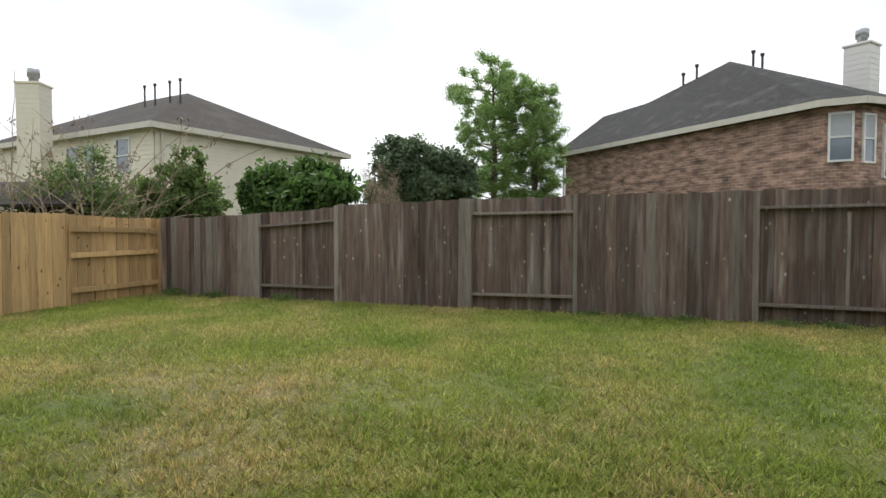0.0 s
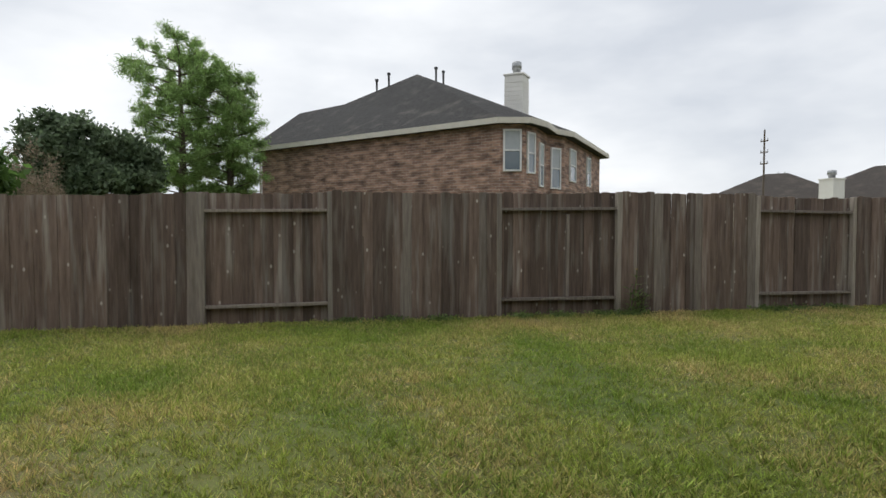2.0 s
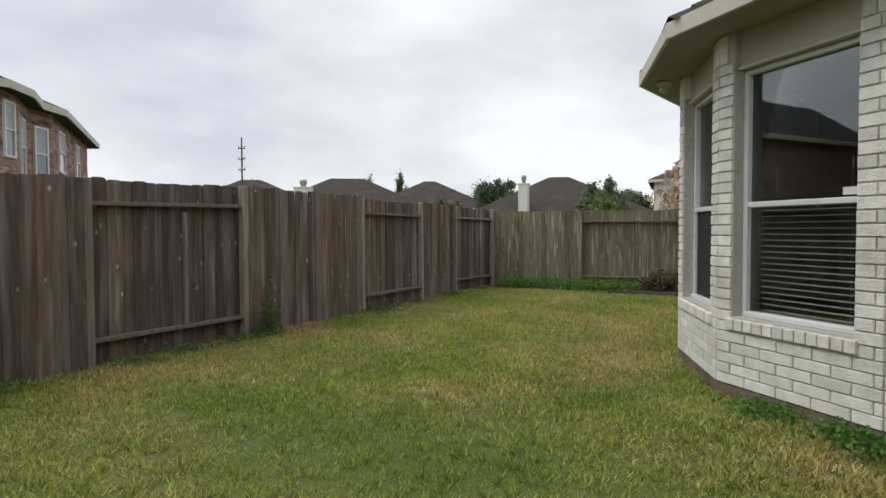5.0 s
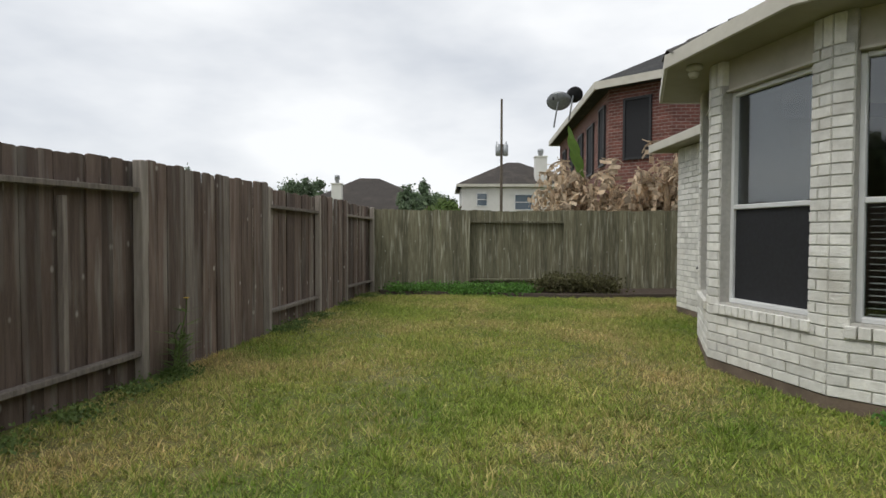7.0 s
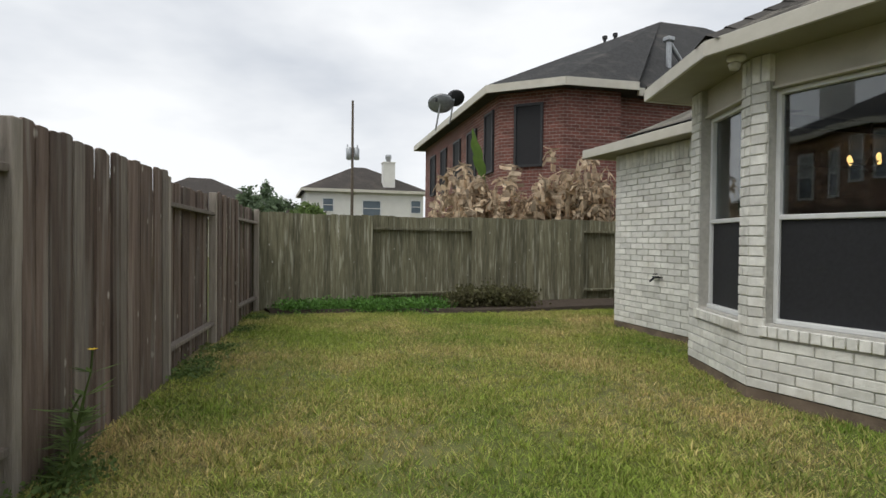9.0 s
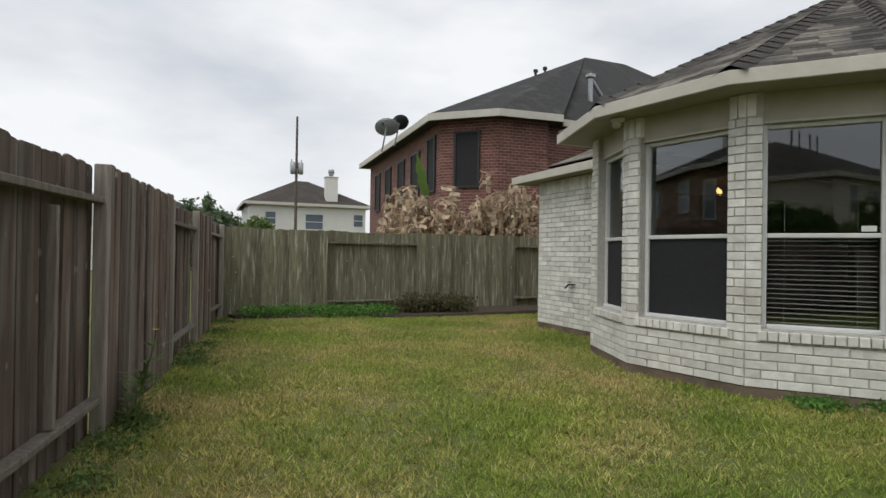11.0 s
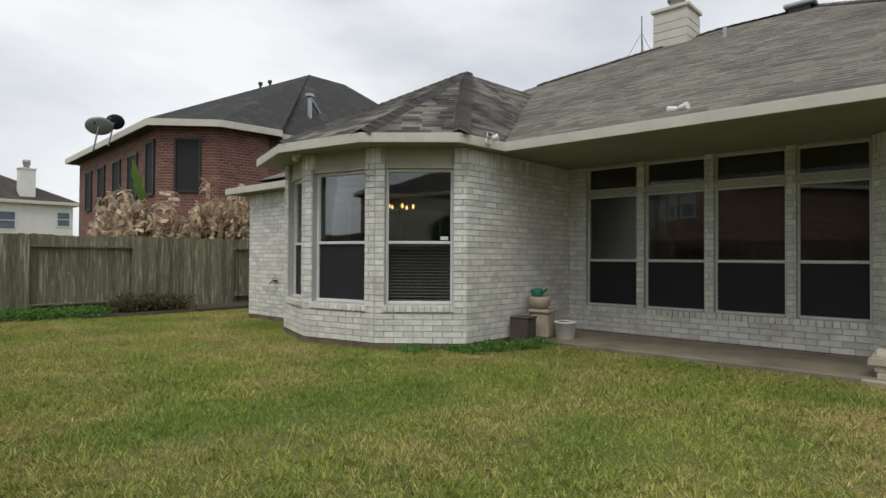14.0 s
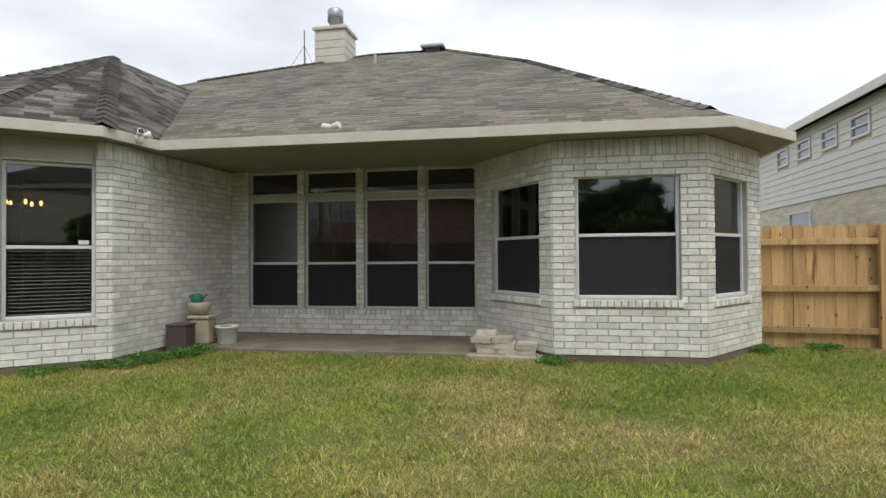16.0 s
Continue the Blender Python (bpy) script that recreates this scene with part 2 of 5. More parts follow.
M_BLINDF = M("far_pale_blind", (0.42, 0.45, 0.47), (0.36, 0.39, 0.41), 4, 0.6)
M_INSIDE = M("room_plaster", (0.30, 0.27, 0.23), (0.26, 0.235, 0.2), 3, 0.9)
M_ROOF = M("grey_brown_shingle", (0.205, 0.190, 0.155), (0.128, 0.118, 0.097), 22, 0.95, 0.6, 90, vary="island", amount=0.32, stain=(0.105, 0.098, 0.085), stain_scale=0.8, stain_at=(0.48, 0.72))
M_ROOF2 = M("patchy_dark_shingle", (0.165, 0.152, 0.128), (0.090, 0.083, 0.070), 22, 0.95, 0.6, 90, vary="island", amount=0.72, stain=(0.045, 0.042, 0.038), stain_scale=0.9, stain_at=(0.46, 0.62))
M_CAP = M("dark_ridge_shingle", (0.080, 0.073, 0.064), (0.045, 0.041, 0.037), 18, 0.95, 0.6, 90, vary="island", amount=0.3)
M_ROOFD = M("dark_shingle", (0.046, 0.046, 0.046), (0.024, 0.024, 0.024), 9, 0.95, 0.6, 60, stain=(0.080, 0.076, 0.068), stain_scale=1.6, stain_at=(0.54, 0.75))
M_ROOFB = M("brown_shingle", (0.060, 0.052, 0.046), (0.042, 0.036, 0.032), 8, 0.95, 0.6, 60, stain=(0.075, 0.065, 0.055), stain_scale=0.9)
M_CONC = M("stained_concrete", (0.27, 0.235, 0.175), (0.19, 0.162, 0.118), 3, 0.85, 0.3, 90, stain=(0.17, 0.145, 0.105), stain_scale=1.4)
M_FOOT = M("damp_brown_footing", (0.23, 0.175, 0.13), (0.14, 0.105, 0.078), 5, 0.9, 0.4, 60, stain=(0.10, 0.078, 0.058), stain_scale=2.0)
M_DIRT = M("dark_wet_soil", (0.075, 0.055, 0.038), (0.045, 0.033, 0.024), 12, 0.95, 0.6, 60)
M_SIDE = M("cream_lap_siding", (0.72, 0.68, 0.56), (0.66, 0.62, 0.51), 2, 0.7, 0.1, 30)
M_SIDEW = M("white_lap_siding", (0.74, 0.73, 0.69), (0.68, 0.67, 0.63), 2, 0.65, 0.1, 30)
M_METAL = M("galvanised_metal", (0.42, 0.44, 0.45), (0.30, 0.31, 0.32), 14, 0.45, 0.1, 60, metal=0.8)
M_DARKM = M("dark_metal", (0.05, 0.05, 0.052), (0.03, 0.03, 0.032), 14, 0.5, metal=0.3)
M_PANE = M("far_dark_pane", (0.035, 0.037, 0.04), (0.025, 0.026, 0.028), 2, 0.08, spec=0.8)
# Blue-grey base colour paints the reflected sky into these far panes.
M_PANEB = M("far_sky_pane", (0.16, 0.20, 0.24), (0.11, 0.145, 0.18), 1, 0.06, spec=1.0)
M_BARK = M("tree_bark", (0.16, 0.13, 0.10), (0.08, 0.065, 0.05), 10, 0.95, 0.8, 40)
M_PINEL = M("pine_needles", (0.33, 0.48, 0.17), (0.22, 0.34, 0.11), 1.2, 0.7, vary="island", amount=0.45, thin=0.45)
M_OAKL = M("dark_oak_leaves", (0.165, 0.225, 0.125), (0.085, 0.130, 0.070), 1.5, 0.6, vary="island", amount=0.45, thin=0.45)
M_BUSHL = M("broad_green_leaves", (0.125, 0.225, 0.055), (0.065, 0.130, 0.032), 2, 0.5, vary="island", amount=0.5, thin=0.45)
M_WEEDL = M("weed_leaves", (0.19, 0.27, 0.085), (0.11, 0.17, 0.05), 3, 0.6, vary="island", amount=0.45, thin=0.45)
M_TWIG = M("bare_twigs", (0.36, 0.29, 0.21), (0.24, 0.19, 0.14), 6, 0.9, vary="island", amount=0.3)
M_DRY = M("dead_banana_leaf", (0.74, 0.62, 0.46), (0.34, 0.24, 0.15), 5, 0.85, vary="island", amount=0.55, thin=0.45)
M_BANG = M("green_banana_leaf", (0.16, 0.26, 0.05), (0.10, 0.18, 0.035), 4, 0.5, vary="island", amount=0.25, thin=0.45)
M_COVER = M("groundcover_leaves", (0.150, 0.310, 0.060), (0.090, 0.200, 0.042), 4, 0.55, vary="island", amount=0.45, thin=0.45)
M_DRYBUSH = M("drying_shrub_leaves", (0.15, 0.15, 0.065), (0.095, 0.085, 0.045), 4, 0.8, vary="island", amount=0.4, thin=0.45)
M_BH = brick_far("mottled_tan_brick", (0.36, 0.225, 0.165), (0.20, 0.125, 0.10), (0.36, 0.31, 0.27), 0.30, 0.10, radians(-54.3), 0.6)
M_RB = brick_far("red_brick", (0.20, 0.078, 0.060), (0.13, 0.050, 0.040), (0.30, 0.25, 0.22), 0.24, 0.085, 0.0, 0.25)
M_WB = brick_far("cream_far_brick", (0.70, 0.645, 0.55), (0.62, 0.57, 0.48), (0.55, 0.50, 0.43), 0.24, 0.08, 0.0, 0.15)
M_WHITE = M("white_plastic", (0.75, 0.75, 0.72), (0.66, 0.66, 0.63), 5, 0.45)
M_TEAL = M("green_plastic", (0.02, 0.17, 0.11), (0.015, 0.13, 0.085), 5, 0.5)
M_FRIEZE = M("cream_frieze_paint", (0.50, 0.47, 0.385), (0.43, 0.40, 0.325), 3, 0.65, 0.1, 30, stain=(0.36, 0.33, 0.26), stain_scale=2.0, stain_at=(0.55, 0.8))
M_SPARE = M("spare_cream_brick", (0.62, 0.565, 0.46), (0.46, 0.41, 0.33), 9, 0.9, 0.5, 80, vary="object", amount=0.22)
M_CROCK = M("beige_stoneware", (0.46, 0.40, 0.31), (0.36, 0.31, 0.24), 6, 0.7, 0.2, 40)
M_BOXB = M("brown_damp_box", (0.10, 0.078, 0.065), (0.075, 0.058, 0.048), 5, 0.8)
M_YEL = M("yellow_petals", (0.75, 0.52, 0.03), (0.65, 0.42, 0.02), 20, 0.6)
M_BULB = glow_mat("lamp_glow", (1.0, 0.55, 0.18), 3.5)
M_SPOT = glow_mat("spot_glow", (1.0, 0.85, 0.62), 10.0)


# ---- building helpers ----
def part(name, bm, material, parent=None, label="", m=None):
    me = bpy.data.meshes.new(name)
    bm.to_mesh(me)
    bm.free()
    me.materials.append(material)
    ob = new(name, me)
    if parent:
        ob.parent = parent
    if m is not None:
        ob.matrix_basis = m
    if label:
        ob["label"] = label
    return ob


def share(name, me, parent, m):
    ob = new(name, me)
    ob.parent = parent
    ob.matrix_basis = m
    return ob


def thing(name, label, category, m=None, group="", kind=""):
    ob = new(name)
    if m is not None:
        ob.matrix_basis = m
    return tagged(ob, label, category, group, kind)


def struct(ob):
    return tagged(ob, kind="structure")


def box(bm, c, s, rz=0.0, bev=0.0, m=None):
    """A box of size s about c, turned by rz degrees, with chamfered edges if bev."""
    mt = pose(*c, 0, 0, rz) @ Matrix.Diagonal((*s, 1))
    if m is not None:
        mt = m @ mt
    r = bmesh.ops.create_cube(bm, size=1.0, matrix=mt)
    if bev:
        es = list({e for v in r["verts"] for e in v.link_edges})
        bmesh.ops.bevel(bm, geom=es, offset=bev, segments=1, affect="EDGES")
    return bm


def B(c, s, rz=0.0, bev=0.0):
    return box(bmesh.new(), c, s, rz, bev)


def tube(bm, p, q, r0, r1, n=8):
    """A tapered rod from p to q."""
    p, q = Vector(p), Vector(q)
    d = q - p
    mt = Matrix.Translation((p + q) / 2) @ d.to_track_quat("Z", "Y").to_matrix().to_4x4()
    bmesh.ops.create_cone(bm, cap_ends=True, segments=n, radius1=r0, radius2=r1, depth=d.length, matrix=mt)
    return bm


def lathe(bm, prof, c, n=20):
    """A round body from rows of (radius, height)."""
    rings = [[bm.verts.new((c[0] + r * math.cos(2 * math.pi * i / n), c[1] + r * math.sin(2 * math.pi * i / n), c[2] + z)) for i in range(n)] for r, z in prof]
    for a, b in zip(rings, rings[1:]):
        for i in range(n):
            bm.faces.new((a[i], a[(i + 1) % n], b[(i + 1) % n], b[i])).smooth = True
    bm.faces.new(list(reversed(rings[0])))
    bm.faces.new(rings[-1])
    return bm


def poly(bm, pts, thick=0.0):
    """A flat plate with the given corners; thick: depth below it."""
    f = bm.faces.new([bm.verts.new(p) for p in pts])
    if thick:
        f.normal_update()
        n = f.normal * -thick
        r = bmesh.ops.extrude_face_region(bm, geom=[f])
        bmesh.ops.translate(bm, vec=n, verts=[v for v in r["geom"] if isinstance(v, bmesh.types.BMVert)])
    return bm


def arrays(name, verts, faces, material, parent=None, smooth=False):
    """An object from numpy arrays of corners and of faces that all have the same number of corners."""
    me = bpy.data.meshes.new(name)
    k = faces.shape[1]
    me.vertices.add(len(verts))
    me.vertices.foreach_set("co", verts.astype(np.float32).ravel())
    me.loops.add(faces.size)
    me.loops.foreach_set("vertex_index", faces.astype(np.int32).ravel())
    me.polygons.add(len(faces))
    me.polygons.foreach_set("loop_start", np.arange(0, faces.size, k, dtype=np.int32))
    me.update()
    me.validate()
    me.materials.append(material)
    ob = new(name, me)
    if parent:
        ob.parent = parent
    return ob


def leaves(name, centres, radii, count, size, material, parent=None, seed=1, aspect=0.55, shell=0.45, droop=0.0):
    """Many small bent leaves about blobs with the given centres and radii."""
    g = np.random.default_rng(seed)
    cs, rs = np.array(centres, float), np.array(radii, float)
    if rs.ndim == 1:
        rs = np.repeat(rs[:, None], 3, 1)
    w = rs.prod(1) ** (2 / 3)
    k = g.choice(len(cs), count, p=w / w.sum())
    d = g.normal(size=(count, 3))
    d /= np.linalg.norm(d, axis=1)[:, None]
    r = shell + (1 - shell) * g.random(count) ** 0.6
    r *= 1 + 0.32 * g.normal(size=count)
    c = cs[k] + d * rs[k] * r[:, None]
    u = g.normal(size=(count, 3)) + d * 0.6
    u[:, 2] -= droop
    u /= np.linalg.norm(u, axis=1)[:, None]
    v = np.cross(u, g.normal(size=(count, 3)))
    v /= np.linalg.norm(v, axis=1)[:, None] + 1e-9
    nrm = np.cross(u, v)
    s = size * (0.6 + 0.8 * g.random(count))[:, None]
    P = np.stack([c - u * s, c + v * s * aspect + nrm * s * 0.15, c + u * s, c - v * s * aspect + nrm * s * 0.15], 1).reshape(-1, 3)
    F = np.arange(count * 4).reshape(-1, 4)
    return arrays(name, P, F, material, parent)


def shingles(bm, eave_a, eave_b, top_a, top_b, rows=0.14, tab=0.27, seed=3):
    """Overlapping shingle tabs of one width on the sloping plate between an eave and a ridge."""
    g = random.Random(seed)
    ea, eb, ta, tb = (Vector(p) for p in (eave_a, eave_b, top_a, top_b))
    n = (eb - ea).cross((ta + tb) / 2 - ea).normalized()
    if n.z < 0:
        n = -n
    e = (eb - ea).normalized()
    count = max(2, int(((ta + tb) / 2 - (ea + eb) / 2).length / rows))

    def at(f, c):
        """The point of the row at f whose place along the eave is c, kept within the plate."""
        a, b = ea.lerp(ta, f), eb.lerp(tb, f)
        lo, hi = (a - ea).dot(e), (b - ea).dot(e)
        return a.lerp(b, min(1.0, max(0.0, (c - lo) / (hi - lo)))) if hi - lo > 1e-4 else a
    for i in range(count):
        f0, f1 = i / count, min(1.0, (i + 1.12) / count)
        lo, hi = (ea.lerp(ta, f0) - ea).dot(e), (eb.lerp(tb, f0) - ea).dot(e)
        c = lo - g.uniform(0, tab)
        while c < hi:
            d = c + tab * g.uniform(0.6, 1.3)
            c0, c1 = max(c, lo), min(d, hi)
            c = d
            if c1 - c0 < 0.01:
                continue
            lift = n * (0.003 + g.uniform(0, 0.003))
            p0, p1 = at(f0, c0), at(f0, c1)
            vs = [bm.verts.new(p) for p in (p0 + lift, p1 + lift, at(f1, c1) + n * 0.002, at(f1, c0) + n * 0.002, p0, p1)]
            bm.faces.new(vs[:4])
            bm.faces.new((vs[4], vs[5], vs[1], vs[0]))
    return bm


def ground_z(x, y):
    t = min(1.0, max(0.0, (-y - 1.0) / 5.0))
    return 0.05 + 0.008 * t * t * (3 - 2 * t)


# ---- ground ----
def build_ground():
    xs = [-900, -300, -80, -40] + [-20 + i for i in range(0, 41)] + [40, 80, 300, 900]
    ys = [-900, -300, -80, -40] + [-20 + i * 0.5 for i in range(0, 60)] + [20, 40, 80, 300, 900]
    bm = bmesh.new()
    g = [[bm.verts.new((x, y, ground_z(x, y) + (0.02 * noise.noise(Vector((x * 0.6, y * 0.6, 0))) if abs(x) < 25 and -25 < y < 12 else 0))) for y in ys] for x in xs]
    for i in range(len(xs) - 1):
        for j in range(len(ys) - 1):
            bm.faces.new((g[i][j], g[i + 1][j], g[i + 1][j + 1], g[i][j + 1])).smooth = True
    ob = part("ground", bm, M_LAWN)
    tagged(ob, "mown lawn with straw-coloured worn patches", "ground", kind="structure")


build_ground()


# ---- the white-brick house ----
COURSE, LENGTH = 0.084, 0.27


def brick_mesh(mat):
    bm = B((0, 0, 0), (1, 1, 1))
    bmesh.ops.bevel(bm, geom=list(bm.edges), offset=0.035, segments=1, affect="EDGES")
    me = bpy.data.meshes.new("brick")
    bm.to_mesh(me)
    bm.free()
    me.materials.append(mat)
    return me


brick_me, spare_me = brick_mesh(M_BRICK), brick_mesh(M_SPARE)
pending = []


def brick_wall(name, a, b, z0, z1, holes=(), thick=0.22, soldier=True, label="white-washed brick house wall with grey mortar joints"):
    """A wall from a to b in plan, its outer face on the right hand of that way; holes: rows of (from, to, bottom, top). The bricks are laid later."""
    ax, ay = a
    L = math.hypot(b[0] - ax, b[1] - ay)
    ang = math.atan2(b[1] - ay, b[0] - ax)
    base = thing(name, label, "wall", pose(ax, ay, 0, 0, 0, math.degrees(ang)), kind="structure")
    bm = bmesh.new()
    cuts = sorted({0.0, L, *(h[0] for h in holes), *(h[1] for h in holes)})
    for s0, s1 in zip(cuts, cuts[1:]):
        mid = (s0 + s1) / 2
        col = sorted((h[2], h[3]) for h in holes if h[0] < mid < h[1])
        z = z0
        for h0, h1 in col + [(z1, z1)]:
            if h0 - z > 0.001:
                box(bm, (mid, thick / 2 + 0.008, (z + h0) / 2), (s1 - s0, thick, h0 - z))
            z = h1
    bmesh.ops.remove_doubles(bm, verts=bm.verts, dist=0.0005)
    part("masonry", bm, M_MORTAR, base)
    pending.append((base, L, z0, z1, holes, soldier))
    return base


def lay(base, L, z0, z1, holes, soldier):
    g = random.Random(hash_of(base.name))
    top = z1 - (0.235 if soldier else 0.0)
    n = max(1, round((top - z0) / COURSE))
    ch = (top - z0) / n

    def one(s0, s1, za, zb, proud=0.0):
        if s1 - s0 < 0.025:
            return
        m = Matrix.LocRotScale(((s0 + s1) / 2, 0.062 - proud + g.uniform(-0.002, 0.002), (za + zb) / 2), None, (s1 - s0 - 0.011, 0.14, zb - za - 0.011))
        share("brick", brick_me, base, m)
    for i in range(n):
        za, zb = z0 + i * ch, z0 + (i + 1) * ch
        free = [(0.0, L)]
        for h in holes:
            if h[2] - 0.09 < (za + zb) / 2 < h[3]:
                free = [q for f in free for q in ((f[0], min(f[1], h[0])), (max(f[0], h[1]), f[1])) if q[1] - q[0] > 0.02]
        for f0, f1 in free:
            s = f0 - (LENGTH / 2 if i % 2 else 0.0) - (f0 % LENGTH)
            while s < f1:
                one(max(s, f0), min(s + LENGTH, f1), za, zb)
                s += LENGTH
    if soldier:
        k = max(1, round(L / COURSE))
        for i in range(k):
            s0, s1 = i * L / k, (i + 1) * L / k
            if not any(h[0] - 0.02 < (s0 + s1) / 2 < h[1] + 0.02 and h[3] > top + 0.1 for h in holes):
                one(s0, s1, top, z1 - 0.012)
    for h in holes:
        if h[2] < 0.3 or h[2] > 2.2:
            continue
        w = h[1] - h[0] + 0.08
        k = max(1, round(w / 0.085))
        for i in range(k):
            one(h[0] - 0.04 + i * w / k, h[0] - 0.04 + (i + 1) * w / k, h[2] - 0.105, h[2] - 0.012, 0.025)


def hash_of(s):
    return sum(ord(c) * (i + 7) for i, c in enumerate(s))


def window(base, h, split, name="window", blind=False, screen=True, y=0.095, f=0.04):
    """A single-hung window in the opening h of a wall: frame, glass, meeting rail, dark screen, sill."""
    s0, s1, z0, z1 = h
    win = thing(name, "white-framed single-hung window with a dark screen below" if screen else "dark transom window in a thin white frame", "window", base.matrix_basis.copy(), kind="structure")
    w = s1 - s0
    c = (s0 + s1) / 2
    part("jamb", B((s0 + f / 2, y, (z0 + z1) / 2), (f, 0.07, z1 - z0), 0, 0.006), M_FRAME, win)
    part("jamb", B((s1 - f / 2, y, (z0 + z1) / 2), (f, 0.07, z1 - z0), 0, 0.006), M_FRAME, win)
    part("head", B((c, y, z1 - f / 2), (w - 2 * f, 0.07, f), 0, 0.006), M_FRAME, win)
    part("sill", B((c, y - 0.015, z0 + f / 2), (w - 2 * f, 0.10, f), 0, 0.006), M_FRAME, win)
    ob = part("pane", B((c, y + 0.012, (z0 + z1) / 2), (w - 2 * f, 0.004, z1 - z0 - 2 * f)), M_GLASS, win)
    ob.visible_shadow = False
    if split:
        part("meeting_rail", B((c, y - 0.006, split), (w - 2 * f, 0.06, 0.042), 0, 0.006), M_FRAME, win)
        if screen and not blind:
            part("screen", B((c, y - 0.006, (z0 + f + split - 0.021) / 2), (w - 2 * f - 0.01, 0.004, split - 0.021 - z0 - f)), M_SCREEN, win, "dark solar screen")
    if blind:
        bl = thing("window_blind", "pale horizontal slatted blind behind the glass", "blind", base.matrix_basis.copy())
        k = int((split - z0) / 0.045)
        bm = B((0, 0, 0), (w - 0.1, 0.034, 0.003))
        me = bpy.data.meshes.new("slat")
        bm.to_mesh(me)
        bm.free()
        me.materials.append(M_BLIND)
        for i in range(k):
            share("slat", me, bl, pose(c, y + 0.10, z0 + 0.05 + i * 0.045, 9, 0, 0))
        part("bottom_rail", B((c, y + 0.10, z0 + 0.015), (w - 0.1, 0.03, 0.02)), M_BLIND, bl)
        for q in (0.2, 0.8):
            part("cord", tube(bmesh.new(), (s0 + w * q, y + 0.10, z0 + 0.02), (s0 + w * q, y + 0.10, split + 0.3), 0.002, 0.002, 5), M_BLIND, bl)
    return win


S, W23, W12, W1A = (0.20, -6.38), (1.16, -5.545), (2.45, -5.28), (3.68, -5.72)
TAP_Y, TAP_X = -6.5, 6.25
Z0, ZS = 0.155, 2.875
PY = -9.12
BA, BB, BC, BD = (-4.05, -9.0), (-5.21, -7.5), (-7.05, -7.5), (-8.08, -8.85)


def along(a, b):
    return math.hypot(b[0] - a[0], b[1] - a[1])


def bay_window(name, a, b, s0, s1, blind=False):
    """A bay wall whose window stands deep between brick piers, with a tan frieze board from its head to the soffit."""
    w = brick_wall(name, a, b, Z0, ZS, [(s0, s1, 0.69, ZS)])
    win = window(w, (s0, s1, 0.69, 2.58), 1.55, blind=blind, y=0.135)
    part("frieze_board", B(((s0 + s1) / 2, 0.105, (2.583 + ZS) / 2), (s1 - s0 - 0.004, 0.09, ZS - 2.583), 0, 0.004), M_FRIEZE, win, "tan-painted board over the window")
    part("drip_edge", B(((s0 + s1) / 2, 0.05, 2.592), (s1 - s0 - 0.01, 0.03, 0.018)), M_TRIM, win)
    return win


# walls run so that the yard lies on the right hand
wb_ = bay_window("wall_bay_1", W23, S, 0.14, 1.085, True)
part("sticker", B((0.96, 0.134, 1.612), (0.11, 0.003, 0.05)), M_WHITE, wb_, "small pale sticker")
bay_window("wall_bay_2", W12, W23, 0.15, 1.14)
bay_window("wall_bay_3", W1A, W12, 0.24, 1.14)
brick_wall("wall_bay_return", (3.67, TAP_Y), W1A, Z0, ZS)
brick_wall("wall_tap", (TAP_X, TAP_Y), (3.67, TAP_Y), Z0, 2.64)
brick_wall("wall_far_side", (TAP_X, -9.0), (TAP_X, TAP_Y), Z0, 2.64)
brick_wall("wall_patio_side", S, (0.20, PY), Z0, ZS)
ph = []
for x0, x1 in ((-1.00, -0.12), (-2.04, -1.13), (-3.09, -2.17), (-4.02, -3.21)):
    ph += [(0.20 - x1, 0.20 - x0, 0.57, 2.37), (0.20 - x1, 0.20 - x0, 2.46, 2.85)]
w_ = brick_wall("wall_patio", (0.20, PY), (-4.05, PY), 0.14, ZS, ph, soldier=False)
for h in ph:
    window(w_, h, 1.31 if h[2] < 1 else None, screen=h[2] < 1, f=0.028)
brick_wall("wall_patio_return", (-4.05, PY), BA, 0.14, ZS, soldier=False)
h4 = (0.43, 1.62, 0.865, 2.42)
w_ = brick_wall("wall_bay_4", BA, BB, Z0, ZS, [h4])
window(w_, h4, 1.66)
h5 = (0.29, 1.54, 0.865, 2.42)
w_ = brick_wall("wall_bay_5", BB, BC, Z0, ZS, [h5])
window(w_, h5, 1.66)
h6 = (0.22, 1.25, 0.865, 2.42)
w_ = brick_wall("wall_bay_6", BC, BD, Z0, ZS, [h6])
window(w_, h6, 1.66)
brick_wall("wall_left_side", BD, (-8.08, -12.0), Z0, ZS)

# footing, floor and the closed rooms behind the windows
OUT = [(TAP_X, TAP_Y), (3.67, TAP_Y), W1A, W12, W23, S, (0.20, PY), (-4.05, PY), BA, BB, BC, BD, (-8.08, -23.0), (TAP_X, -23.0)]


